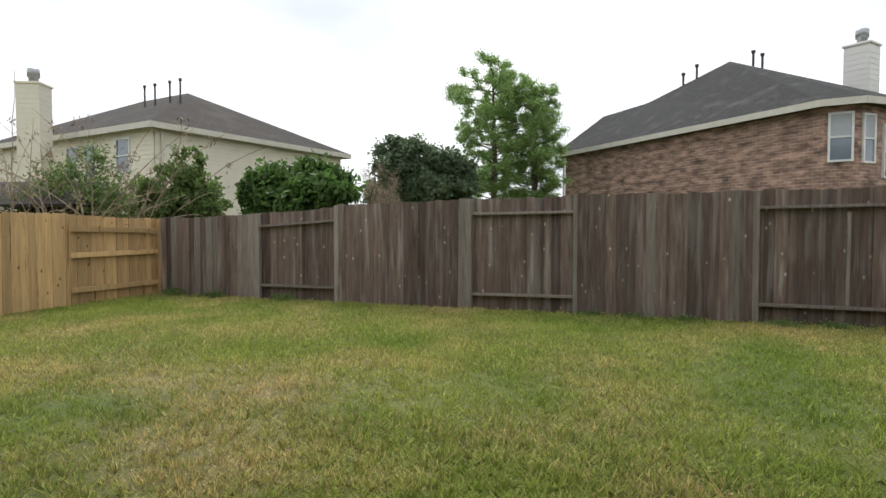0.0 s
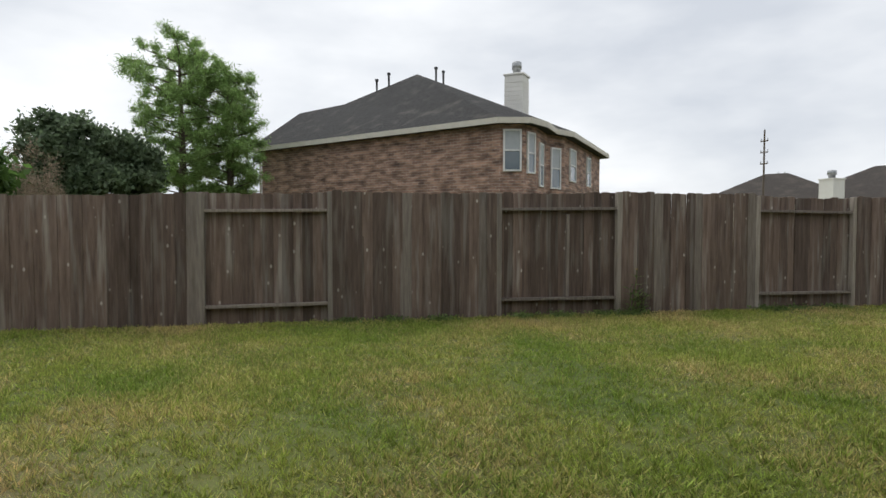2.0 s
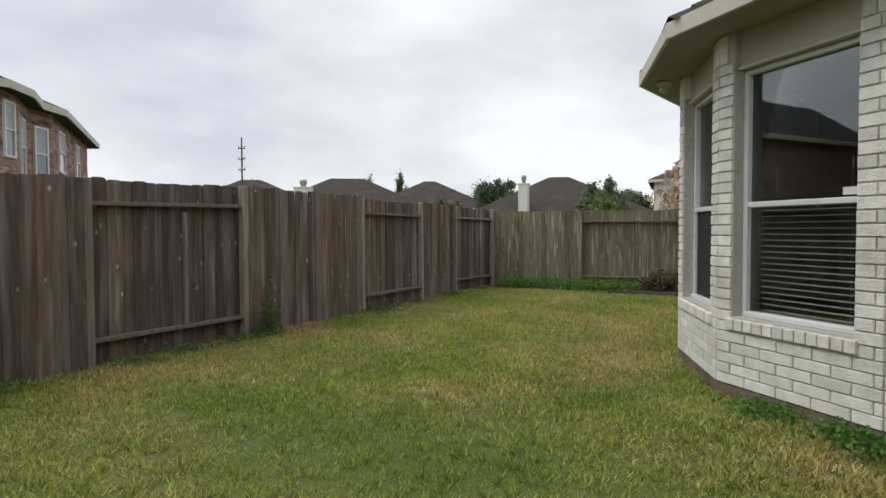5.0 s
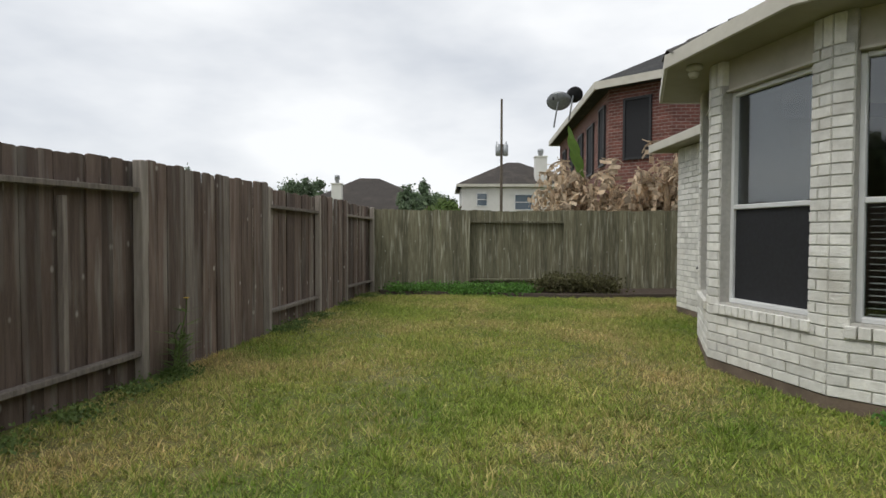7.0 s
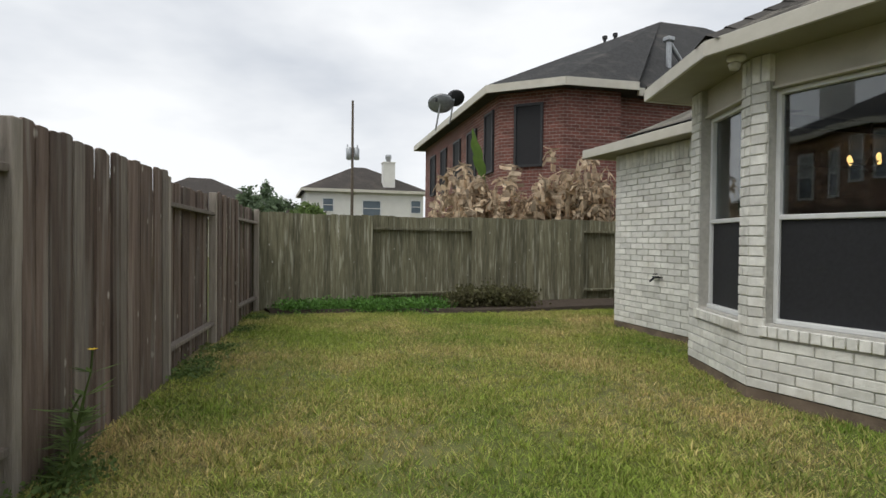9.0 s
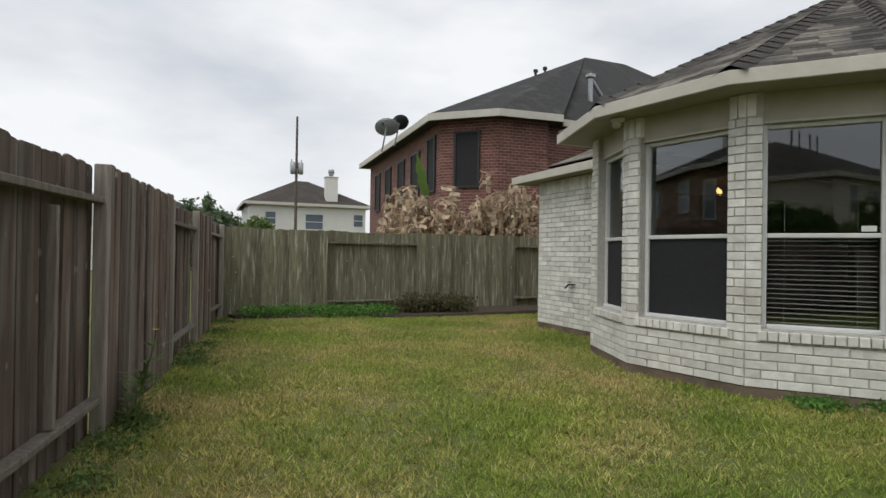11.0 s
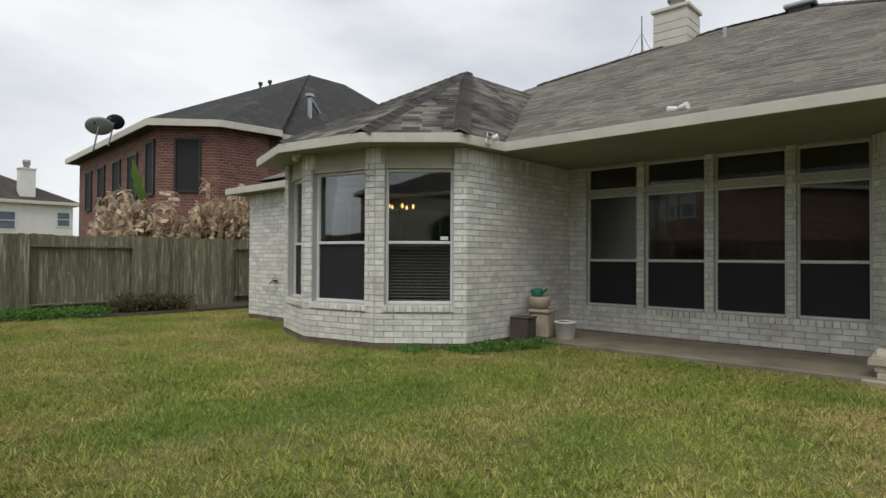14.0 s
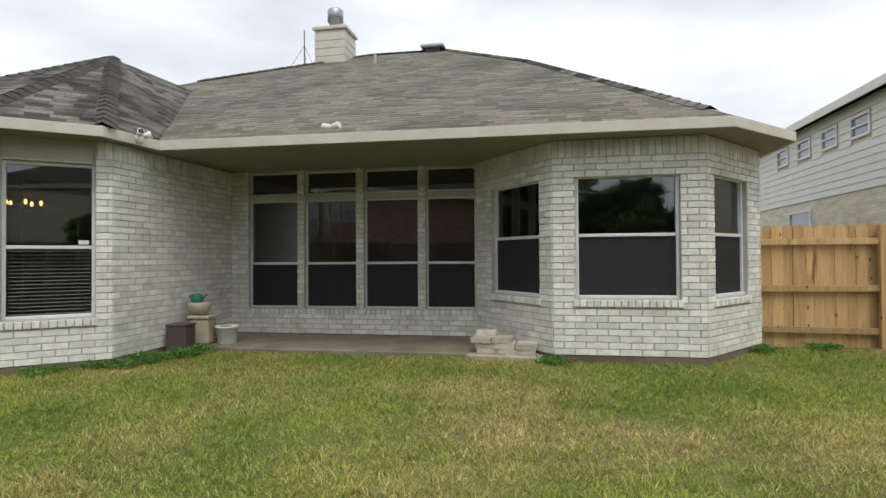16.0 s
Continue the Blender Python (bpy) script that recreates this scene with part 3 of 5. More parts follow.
def footing():
    bm = bmesh.new()
    poly(bm, [(x, y, Z0 - 0.004) for x, y in reversed(OUT)])
    poly(bm, [(x, y, -0.1) for x, y in OUT])
    n = len(OUT)
    for i in range(n):
        a, b = OUT[i], OUT[(i + 1) % n]
        poly(bm, [(*a, -0.1), (*a, Z0 - 0.004), (*b, Z0 - 0.004), (*b, -0.1)])
    bmesh.ops.remove_doubles(bm, verts=bm.verts, dist=0.0005)
    ob = part("foundation", bm, M_FOOT)
    tagged(ob, "damp concrete footing under the brick walls", "foundation", kind="structure")
    bm = bmesh.new()
    poly(bm, [(x * 0.999, y - 0.12, ZS + 0.10) for x, y in [(3.67, TAP_Y - 0.1)] + OUT[2:12] + [(-8.0, -23.0), (3.67, -23.0)]])
    poly(bm, [(TAP_X - 0.1, TAP_Y - 0.15, 2.62), (3.67, TAP_Y - 0.15, 2.62), (3.67, -23.0, 2.62), (TAP_X - 0.1, -23.0, 2.62)])
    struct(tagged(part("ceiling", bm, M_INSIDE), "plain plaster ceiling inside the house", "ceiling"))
    bm = bmesh.new()
    box(bm, (-1.0, -14.8, 1.5), (14.3, 0.1, 2.9))
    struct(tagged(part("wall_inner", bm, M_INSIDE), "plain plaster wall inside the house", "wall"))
    bm = bmesh.new()
    for x, y0, y1 in ((6.15, -23, -9.0), (-8.0, -23, -12.0)):
        box(bm, (x, (y0 + y1) / 2, 1.5), (0.1, y1 - y0, 2.7))
    box(bm, (-1.0, -22.95, 1.5), (14.3, 0.1, 2.7))
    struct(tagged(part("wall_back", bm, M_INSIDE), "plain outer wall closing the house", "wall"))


footing()
pat = part("patio", B((-2.15, -8.4, 0.04), (4.9, 1.62, 0.19), 0, 0.015), M_CONC)
tagged(pat, "damp stained concrete patio slab under the roof", "patio", kind="structure")

# roof: eave line, fascia, soffit, shingled planes
EAVE = [(4.0, -6.9), (4.0, -5.38), (2.54, -4.89), (1.02, -5.16), (0.035, -6.02), (-0.03, -6.95), (-7.27, -7.1), (-8.3, -8.2), (-8.3, -14.0)]
WING = [(6.7, -14.0), (6.7, -6.2), (3.75, -6.2)]
ZF0, ZF1 = 2.858, 2.985
ZW = 2.76


def eave_run(pts, drop, soffit):
    """Fascia boards along an eave, and the soffit behind them, lowered by drop."""
    roof_trim = thing("fascia", "cream-painted fascia board along the eaves", "fascia", kind="structure")
    for a, b in zip(pts, pts[1:]):
        L = along(a, b)
        ang = math.degrees(math.atan2(b[1] - a[1], b[0] - a[0]))
        part("fascia_board", B(((a[0] + b[0]) / 2, (a[1] + b[1]) / 2, (ZF0 + ZF1) / 2 - drop), (L + 0.02, 0.03, ZF1 - ZF0), ang, 0.004), M_TRIM, roof_trim)
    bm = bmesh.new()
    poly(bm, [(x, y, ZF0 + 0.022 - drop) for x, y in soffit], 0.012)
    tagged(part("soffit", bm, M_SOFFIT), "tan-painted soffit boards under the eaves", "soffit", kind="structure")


eave_run(EAVE, 0.0, [(3.97, -14.0)] + EAVE[:-1] + [(-8.25, -14.0)])
eave_run(WING, ZF1 - ZW, [(6.67, -14.0), WING[1], WING[2], (3.75, -14.0)])

PEAK, PEAK_R, PEAK_L, BPEAK = (-2.47, -15.13, 6.90), (-4.72, -12.27, 5.50), (-0.39, -15.087, 6.90), (2.29, -8.8, 4.90)
MID_L = (2.79, -12.11, 5.50)
ZE = 2.982


def roof_plane(name, mat, quads, label):
    bm = bmesh.new()
    for q in quads:
        poly(bm, [(p[0], p[1], p[2] - 0.014) for p in q])
    base = part(name, bm, M_ROOFD)
    tagged(base, label, "roof", kind="structure")
    bm = bmesh.new()
    for i, q in enumerate(quads):
        e0, e1 = Vector(q[0]), Vector(q[1])
        t1 = Vector(q[2])
        t0 = Vector(q[3]) if len(q) > 3 else t1 + (e0 - e1) * 0.01
        shingles(bm, e0, e1, t0, t1, seed=i + hash_of(name))
    ob = part("shingle_courses", bm, mat, base)
    tagged(ob, kind="stuff")
    return base


def E3(p, z=ZE):
    return (p[0], p[1], z)


roof_plane("roof_main", M_ROOF, [
    [(6.5, -6.81, ZE), (-7.27, -7.1, ZE), PEAK_R, MID_L],
    [MID_L, PEAK_R, PEAK, PEAK_L],
    [(-7.27, -7.1, ZE), (-8.3, -8.2, ZE), PEAK_R],
    [(-8.3, -8.2, ZE), (-8.3, -23.4, ZE), PEAK, PEAK_R],
    [(-8.3, -23.4, ZE), (6.5, -23.4, ZE), PEAK_L, PEAK],
    [(6.5, -23.4, ZE), (6.5, -6.81, ZE), MID_L, PEAK_L],
], "weathered grey-brown asphalt shingle roof")
roof_plane("roof_bay", M_ROOF2, [
    [E3(EAVE[5]), E3(EAVE[4]), BPEAK, (2.115, -11.3, 4.90)],
    [E3(EAVE[4]), E3(EAVE[3]), BPEAK],
    [E3(EAVE[3]), E3(EAVE[2]), BPEAK],
    [E3(EAVE[2]), E3(EAVE[1]), BPEAK],
    [E3(EAVE[1]), E3(EAVE[0]), (2.29, -11.3, 4.90), BPEAK],
], "patchy dark asphalt shingle roof over the bay window")
roof_plane("roof_wing", M_ROOF2, [
    [(3.75, -6.2, ZW), (6.7, -6.2, ZW), (5.1, -9.4, 3.1), (3.75, -9.4, 3.1)],
    [(6.7, -6.2, ZW), (6.7, -14.0, ZW), (5.1, -14.0, 3.1), (5.1, -9.4, 3.1)],
], "dark asphalt shingle roof over the far wing")


def hip_caps(name, label, lines, wide, mat):
    bm = bmesh.new()
    for a, b in lines:
        p, q = Vector(a), Vector(b)
        n = int((q - p).length / 0.2)
        d = (q - p).normalized()
        side = d.cross(Vector((0, 0, 1))).normalized() * wide
        fall = Vector((0, 0, wide * 0.42))
        up = Vector((0, 0, 0.035))
        for i in range(n):
            c0, c1 = p.lerp(q, i / n), p.lerp(q, (i + 1.2) / n)
            v = [bm.verts.new(x) for x in (c0 - side + up * 1.3 - fall, c0 + up * 1.5, c0 + side + up * 1.3 - fall, c1 + side + up - fall, c1 + up, c1 - side + up - fall)]
            bm.faces.new((v[0], v[1], v[4], v[5]))
            bm.faces.new((v[1], v[2], v[3], v[4]))
    ob = part(name, bm, mat, None)
    tagged(ob, label, "ridge cap", kind="structure")


hip_caps("ridge_cap_shingles", "dark ridge cap shingles on the bay roof hips", [(E3(EAVE[k]), BPEAK) for k in (4, 3, 2, 1)], 0.15, M_CAP)
hip_caps("ridge_cap_shingles", "weathered ridge cap shingles on the main roof", [((-7.1, -7.45, 3.15), PEAK_R), (PEAK_R, PEAK), (PEAK, PEAK_L), (PEAK_L, MID_L)], 0.12, M_ROOF2)


# ---- fences ----
def picket_mesh(name, mat, dog=0.02):
    """One fence board, 1 m high, 1 wide, 0.018 thick, with clipped top corners and a slight cup."""
    bm = bmesh.new()
    out = [(-0.5, 0), (0.5, 0), (0.5, 1 - dog), (0.3, 1), (-0.3, 1), (-0.5, 1 - dog)]
    f = bm.faces.new([bm.verts.new((x, 0, z)) for x, z in out])
    r = bmesh.ops.extrude_face_region(bm, geom=[f])
    bmesh.ops.translate(bm, vec=(0, 0.018, 0), verts=[v for v in r["geom"] if isinstance(v, bmesh.types.BMVert)])
    bmesh.ops.recalc_face_normals(bm, faces=bm.faces)
    me = bpy.data.meshes.new(name)
    bm.to_mesh(me)
    bm.free()
    me.materials.append(mat)
    return me


P_OLD, P_MOSS, P_NEW = picket_mesh("picket_old", M_OLD, 0.007), picket_mesh("picket_moss", M_MOSS, 0.006), picket_mesh("picket_new", M_NEW, 0.03)
P_GREY = picket_mesh("picket_grey", M_GREY, 0.007)


def fence(name, label, a, b, spans, mat, pick, post_mat, seed, rails=2, ragged=0.012, edge=None):
    """A board fence from a to b; the yard lies on the right hand of that way. spans: rows of (from, to, closed, top at from, top at to); a closed
    span has its boards in front of the rails, an open one behind them."""
    g = random.Random(seed)
    L = along(a, b)
    ang = math.atan2(b[1] - a[1], b[0] - a[0])
    f = thing(name, label, "fence", pose(a[0], a[1], 0, 0, 0, math.degrees(ang)))
    ca, sa = math.cos(ang), math.sin(ang)

    def gz(s):
        return ground_z(a[0] + ca * s, a[1] + sa * s)
    for k_span, (s0, s1, closed, t0, t1) in enumerate(spans):
        w = s1 - s0
        n = max(1, round(w / 0.138))
        for i in range(n):
            q = (i + 0.5) / n
            s = s0 + w * q
            pw = w / n * (g.uniform(1.04, 1.10) if closed else g.uniform(1.05, 1.12))
            top = t0 + (t1 - t0) * q + g.uniform(-ragged, ragged) - 0.02 * math.sin(q * math.pi)
            bot = gz(s) - 0.03 if closed else gz(s) - 0.03
            y = (-0.060 if closed else 0.052) + (0.010 if i % 2 else 0.0) + g.uniform(-0.004, 0.004)
            me = pick
            if closed and edge and ((i == n - 1 and g.random() < 0.7) or g.random() < (0.6 if k_span == 0 else 0.05)):
                me = edge
            share("picket", me, f, Matrix.LocRotScale((s, y, bot), Euler((g.uniform(-0.006, 0.006), g.uniform(-0.006, 0.006), g.uniform(-0.05, 0.05))), (pw, 1, top - bot)))
        sag = g.uniform(-0.02, 0.02)
        zs = [(t0 - 0.255, t1 - 0.255), (gz(s0) + 0.25 + sag, gz(s1) + 0.25 - sag)]
        if rails == 3:
            zs.append((gz(s0) + 0.85, gz(s1) + 0.85))
        for k, (za, zb) in enumerate(zs):
            yy = 0.0
            bm = bmesh.new()
            ln = math.hypot(w, zb - za)
            box(bm, (0, -0.012 if rails == 3 else 0, 0), (ln - 0.02, 0.04, 0.09) if rails == 3 else (ln - 0.02, 0.085, 0.042), 0, 0.004)
            ob = part("rail", bm, mat, f)
            ob.matrix_basis = Matrix.Translation(((s0 + s1) / 2, yy + 0.004, (za + zb) / 2)) @ Euler((0, -math.atan2(zb - za, w), 0)).to_matrix().to_4x4()
    cuts = sorted({round(x, 3) for sp in spans for x in sp[:2]})
    tops = {}
    for s0, s1, c, t0, t1 in spans:
        tops[round(s0, 3)] = t0
        tops[round(s1, 3)] = t1
    starts = {round(sp[0], 3) for sp in spans if not sp[2]}
    ends = {round(sp[1], 3) for sp in spans if not sp[2]}
    for s in cuts:
        t = tops[s] - 0.015
        if rails == 2:
            s += 0.04 if s in starts and s not in ends else -0.03 if s in ends else 0.0
        part("post", B((s, -0.03 if rails == 3 else -0.012, (gz(s) - 0.15 + t) / 2), (0.088, 0.088, t - gz(s) + 0.15), g.uniform(-3, 3), 0.006), post_mat, f)
    return f, gz


FA, FB = (-10.45, 1.394), (9.42, -1.256)
FL = along(FA, FB)
KX = FL / (FB[0] - FA[0])


def fx(x):
    return (x - FA[0]) * KX


old_spans = [(fx(-10.45), fx(-8.2), 1, 1.56, 1.63), (fx(-8.2), fx(-6.47), 0, 1.64, 1.75), (fx(-6.47), fx(-4.13), 1, 1.77, 1.83), (fx(-4.13), fx(-2.38), 0, 1.84, 1.86), (fx(-2.38), fx(-0.05), 1, 1.88, 1.88),
             (fx(-0.05), fx(1.92), 0, 1.89, 1.92), (fx(1.92), fx(4.24), 1, 1.93, 1.92), (fx(4.24), fx(6.15), 0, 1.90, 1.88), (fx(6.15), fx(7.42), 1, 1.90, 1.90), (fx(7.42), fx(9.40), 0, 1.88, 1.86)]
# Rails wear the lighter grey wood, painting in the skylight on their tops.
back_fence, gz_back = fence("wooden_fence", "weathered dark brown cedar board fence along the lawn", FA, FB, old_spans, M_GREY, P_OLD, M_POST, 5, edge=P_GREY)
part("stud", B((fx(1.07), 0.0, 0.95), (0.045, 0.05, 1.24), 0, 0.004), M_GREY, back_fence)

RA, RB = (9.44, -1.2), (9.60, -9.6)
fence("wooden_fence", "pale lichened cedar board fence with green algae", RA, RB,
      [(0.0, 2.06, 1, 1.82, 1.80), (2.06, 4.23, 0, 1.80, 1.79), (4.23, 6.6, 1, 1.80, 1.80), (6.6, 8.4, 0, 1.80, 1.80)], M_MOSS, P_MOSS, M_MOSS, 8)
LA, LB = (-11.35, -9.4), (-10.52, 1.38)
LL = along(LA, LB)
lf, _ = fence("wooden_fence", "new yellow pine board fence at the side", LA, LB,
              [(0, 2.4, 0, 1.72, 1.70), (2.4, 4.8, 1, 1.70, 1.66), (4.8, 6.6, 0, 1.66, 1.64), (6.6, LL - 2.05, 1, 1.64, 1.60), (LL - 2.05, LL, 0, 1.60, 1.56)], M_NEW, P_NEW, M_NEW, 11, rails=3, ragged=0.006)
fence("wooden_fence", "new yellow pine fence panel and gate beside the house", (-8.1, -9.2), (-11.3, -9.4),
      [(0.0, 1.72, 0, 1.84, 1.84), (1.72, 3.2, 0, 1.84, 1.83)], M_NEW, P_NEW, M_NEW, 13, rails=3, ragged=0.006)


# ---- neighbouring houses ----
def frame_uv(o, u):
    """A way from house coordinates (along u, along its left-hand normal, z) to the world."""
    u = Vector((*u, 0)).normalized()
    v = Vector((-u.y, u.x, 0))
    return Matrix(((u.x, v.x, 0, o[0]), (u.y, v.y, 0, o[1]), (0, 0, 1, 0), (0, 0, 0, 1)))


def hip_house(name, label, o, u, lu, lv, zw, slope, wall_mat, roof_mat, over=0.4, trim=M_TRIM, wins=(), pane=M_PANE, ridge=None):
    """A house on a rectangle with a hipped roof, fascia and windows; wins: rows of (side, from, to, bottom, top), side in 'abcd' from u round."""
    h = thing(name, label, "house", frame_uv(o, u))
    bm = bmesh.new()
    box(bm, (lu / 2, lv / 2, zw / 2 - 0.1), (lu, lv, zw + 0.2))
    part("wall", bm, wall_mat, h)
    x0, x1, y0, y1 = -over, lu + over, -over, lv + over
    half = min(x1 - x0, y1 - y0) / 2
    zr = zw + 0.1 + half * slope
    if x1 - x0 >= y1 - y0:
        r0, r1 = (x0 + half, (y0 + y1) / 2, zr), (x1 - half, (y0 + y1) / 2, zr)
    else:
        r0, r1 = ((x0 + x1) / 2, y0 + half, zr), ((x0 + x1) / 2, y1 - half, zr)
    if ridge:
        r0, r1 = ridge
    zb = zw + 0.1
    c = [(x0, y0, zb), (x1, y0, zb), (x1, y1, zb), (x0, y1, zb)]
    bm = bmesh.new()
    if x1 - x0 >= y1 - y0:
        faces = [[c[0], c[1], r1, r0], [c[1], c[2], r1], [c[2], c[3], r0, r1], [c[3], c[0], r0]]
    else:
        faces = [[c[0], c[1], r0], [c[1], c[2], r1, r0], [c[2], c[3], r1], [c[3], c[0], r0, r1]]
    for fc in faces:
        q = [p for i, p in enumerate(fc) if p != fc[i - 1]]
        poly(bm, q)
    poly(bm, [(x, y, zb) for x, y, _ in reversed(c)])
    bmesh.ops.remove_doubles(bm, verts=bm.verts, dist=0.001)
    part("roof", bm, roof_mat, h)
    for cx, cy, sx, sy in (((x0 + x1) / 2, y0, x1 - x0, 0.04), ((x0 + x1) / 2, y1, x1 - x0, 0.04), (x0, (y0 + y1) / 2, 0.04, y1 - y0 - 0.04), (x1, (y0 + y1) / 2, 0.04, y1 - y0 - 0.04)):
        part("fascia", B((cx, cy, zw), (sx, sy, 0.22)), trim, h)
    for side, s0, s1, a, b in wins:
        w, zc, hh = s1 - s0, (a + b) / 2, b - a
        mt = {"a": pose((s0 + s1) / 2, 0, zc), "b": pose(lu, (s0 + s1) / 2, zc, 0, 0, 90), "c": pose(lu - (s0 + s1) / 2, lv, zc, 0, 0, 180), "d": pose(0, lv - (s0 + s1) / 2, zc, 0, 0, 270)}[side]
        bm = bmesh.new()
        for cx, cz, sx, sz in ((-w / 2, 0, 0.07, hh + 0.07), (w / 2, 0, 0.07, hh + 0.07), (0, hh / 2, w - 0.07, 0.07), (0, -hh / 2, w - 0.07, 0.07), (0, 0, w - 0.07, 0.05)):
            box(bm, (cx, -0.03, cz), (sx, 0.08, sz))
        fr = part("window", bm, M_FRAME, h, m=mt)
        part("pane", B((0, -0.012, 0), (w - 0.07, 0.02, hh - 0.07)), pane, fr)
    return h, zr


def lap_siding(h, L, z0, z1, y=-0.012, mat=M_SIDE, turn=None, step=0.17, holes=()):
    """Overlapping boards on a side of a house, from z0 to z1."""
    n = int((z1 - z0) / step)
    for i in range(n):
        z = z0 + i * step
        free = [(0.0, L)]
        for s0, s1, a, b in holes:
            if a - step < z < b:
                free = [q for fr in free for q in ((fr[0], min(fr[1], s0)), (max(fr[0], s1), fr[1])) if q[1] - q[0] > 0.02]
        for s0, s1 in free:
            bm = bmesh.new()
            vs = [bm.verts.new(p) for p in ((s0, y - 0.028, z), (s1, y - 0.028, z), (s1, y - 0.004, z + step + 0.012), (s0, y - 0.004, z + step + 0.012), (s0, 0, z), (s1, 0, z))]
            bm.faces.new(vs[:4])
            bm.faces.new((vs[4], vs[5], vs[1], vs[0]))
            part("siding_board", bm, mat, h, m=turn)


def chimney(name, label, o, w, z0, z1, mat, rz=0.0, boards=True):
    c = thing(name, label, "chimney", pose(*o, 0, 0, 0, rz))
    part("shaft", B((0, 0, (z0 + z1) / 2), (w, w, z1 - z0)), mat, c)
    if boards:
        n = int((z1 - z0) / 0.2)
        for i in range(n):
            part("siding_board", B((0, 0, z0 + (i + 0.5) * 0.2), (w + 0.03 + 0.012 * 0, w + 0.03, 0.185), 0, 0.008), mat, c)
    part("crown", B((0, 0, z1 + 0.03), (w + 0.12, w + 0.12, 0.09), 0, 0.015), mat, c)
    bm = bmesh.new()
    lathe(bm, [(w * 0.20, 0), (w * 0.20, 0.26), (w * 0.26, 0.26), (w * 0.26, 0.56), (w * 0.2, 0.6)], (0, 0, z1 + 0.07), 14)
    part("flue_cap", bm, M_METAL, c)
    return c


def roof_pipe(o, h=0.6, r=0.05):
    t = thing("vent_pipe", "dark metal vent pipe standing on a roof", "vent pipe", pose(*o))
    part("pipe", tube(bmesh.new(), (0, 0, -0.3), (0, 0, h), r, r, 8), M_DARKM, t)
    part("cap", tube(bmesh.new(), (0, 0, h), (0, 0, h + 0.1), r * 1.7, r * 1.7, 8), M_DARKM, t)


def poly_house(label, foot, ze, r0, r1, tops, wall_mat, roof_mat, wins, pane, over=0.42, bar=False, dip=None):
    """A house on any outline, given with the inside on the left hand; each outline corner rises to ridge end 0 or 1 by tops; wins: (side, from, to, bottom, top)."""
    h = thing("house", label, "house")
    n = len(foot)
    eave = []
    for i in range(n):
        a, b, c = (Vector(foot[(i + k) % n]) for k in (-1, 0, 1))
        n1, n2 = ((q - p).normalized() for p, q in ((a, b), (b, c)))
        n1, n2 = Vector((n1.y, -n1.x)), Vector((n2.y, -n2.x))
        m = (n1 + n2).normalized()
        eave.append(tuple(b + m * (over / max(0.5, m.dot(n1)))))
    bm = bmesh.new()
    for i in range(n):
        a, b = foot[i], foot[(i + 1) % n]
        poly(bm, [(*a, -0.1), (*b, -0.1), (*b, ze), (*a, ze)])
    bmesh.ops.remove_doubles(bm, verts=bm.verts, dist=0.001)
    part("wall", bm, wall_mat, h)
    ends = (r0, r1)
    bm = bmesh.new()
    for i in range(n):
        a, b = eave[i], eave[(i + 1) % n]
        ta, tb = ends[tops[i]], ends[tops[(i + 1) % n]]
        if dip and ta != tb:
            poly(bm, [(*a, ze + 0.1), (*b, ze + 0.1), tb if i else dip] + ([] if i else [ta]))
            poly(bm, [(*b, ze + 0.1), tb, dip] if i == 0 else [(*a, ze + 0.1), tb, dip, ta])
        else:
            poly(bm, [(*a, ze + 0.1), (*b, ze + 0.1), tb] + ([ta] if ta != tb else []))
    poly(bm, [(*p, ze - 0.06) for p in reversed(eave)])
    part("roof", bm, roof_mat, h)
    for i in range(n):
        a, b = eave[i], eave[(i + 1) % n]
        part("fascia", B(((a[0] + b[0]) / 2, (a[1] + b[1]) / 2, ze), (along(a, b), 0.04, 0.2), math.degrees(math.atan2(b[1] - a[1], b[0] - a[0]))), M_TRIM, h)
    for side, s0, s1, z0, z1 in wins:
        a, b = foot[side], foot[side + 1]
        ang = math.atan2(b[1] - a[1], b[0] - a[0])
        w, hh = s1 - s0, z1 - z0
        m = pose(a[0] + math.cos(ang) * (s0 + s1) / 2, a[1] + math.sin(ang) * (s0 + s1) / 2, (z0 + z1) / 2, 0, 0, math.degrees(ang))
        bm = bmesh.new()
        for cx, cz, sx, sz in ((-w / 2, 0, 0.06, hh + 0.06), (w / 2, 0, 0.06, hh + 0.06), (0, hh / 2, w - 0.06, 0.06), (0, -hh / 2, w - 0.06, 0.06)) + (((0, 0, w - 0.06, 0.05),) if bar else ()):
            box(bm, (cx, -0.03, cz), (sx, 0.07, sz))
        fr = part("window", bm, M_FRAME if bar else M_DARKM, h, m=m)
        part("pane", B((0, -0.02, -hh / 4 if bar else 0), (w - 0.06, 0.02, (hh / 2 if bar else hh) - 0.06)), pane, fr)
        if bar:
            part("blind", B((0, -0.02, hh / 4), (w - 0.06, 0.02, hh / 2 - 0.06)), M_BLINDF, fr, "pale lowered blind")
    return h


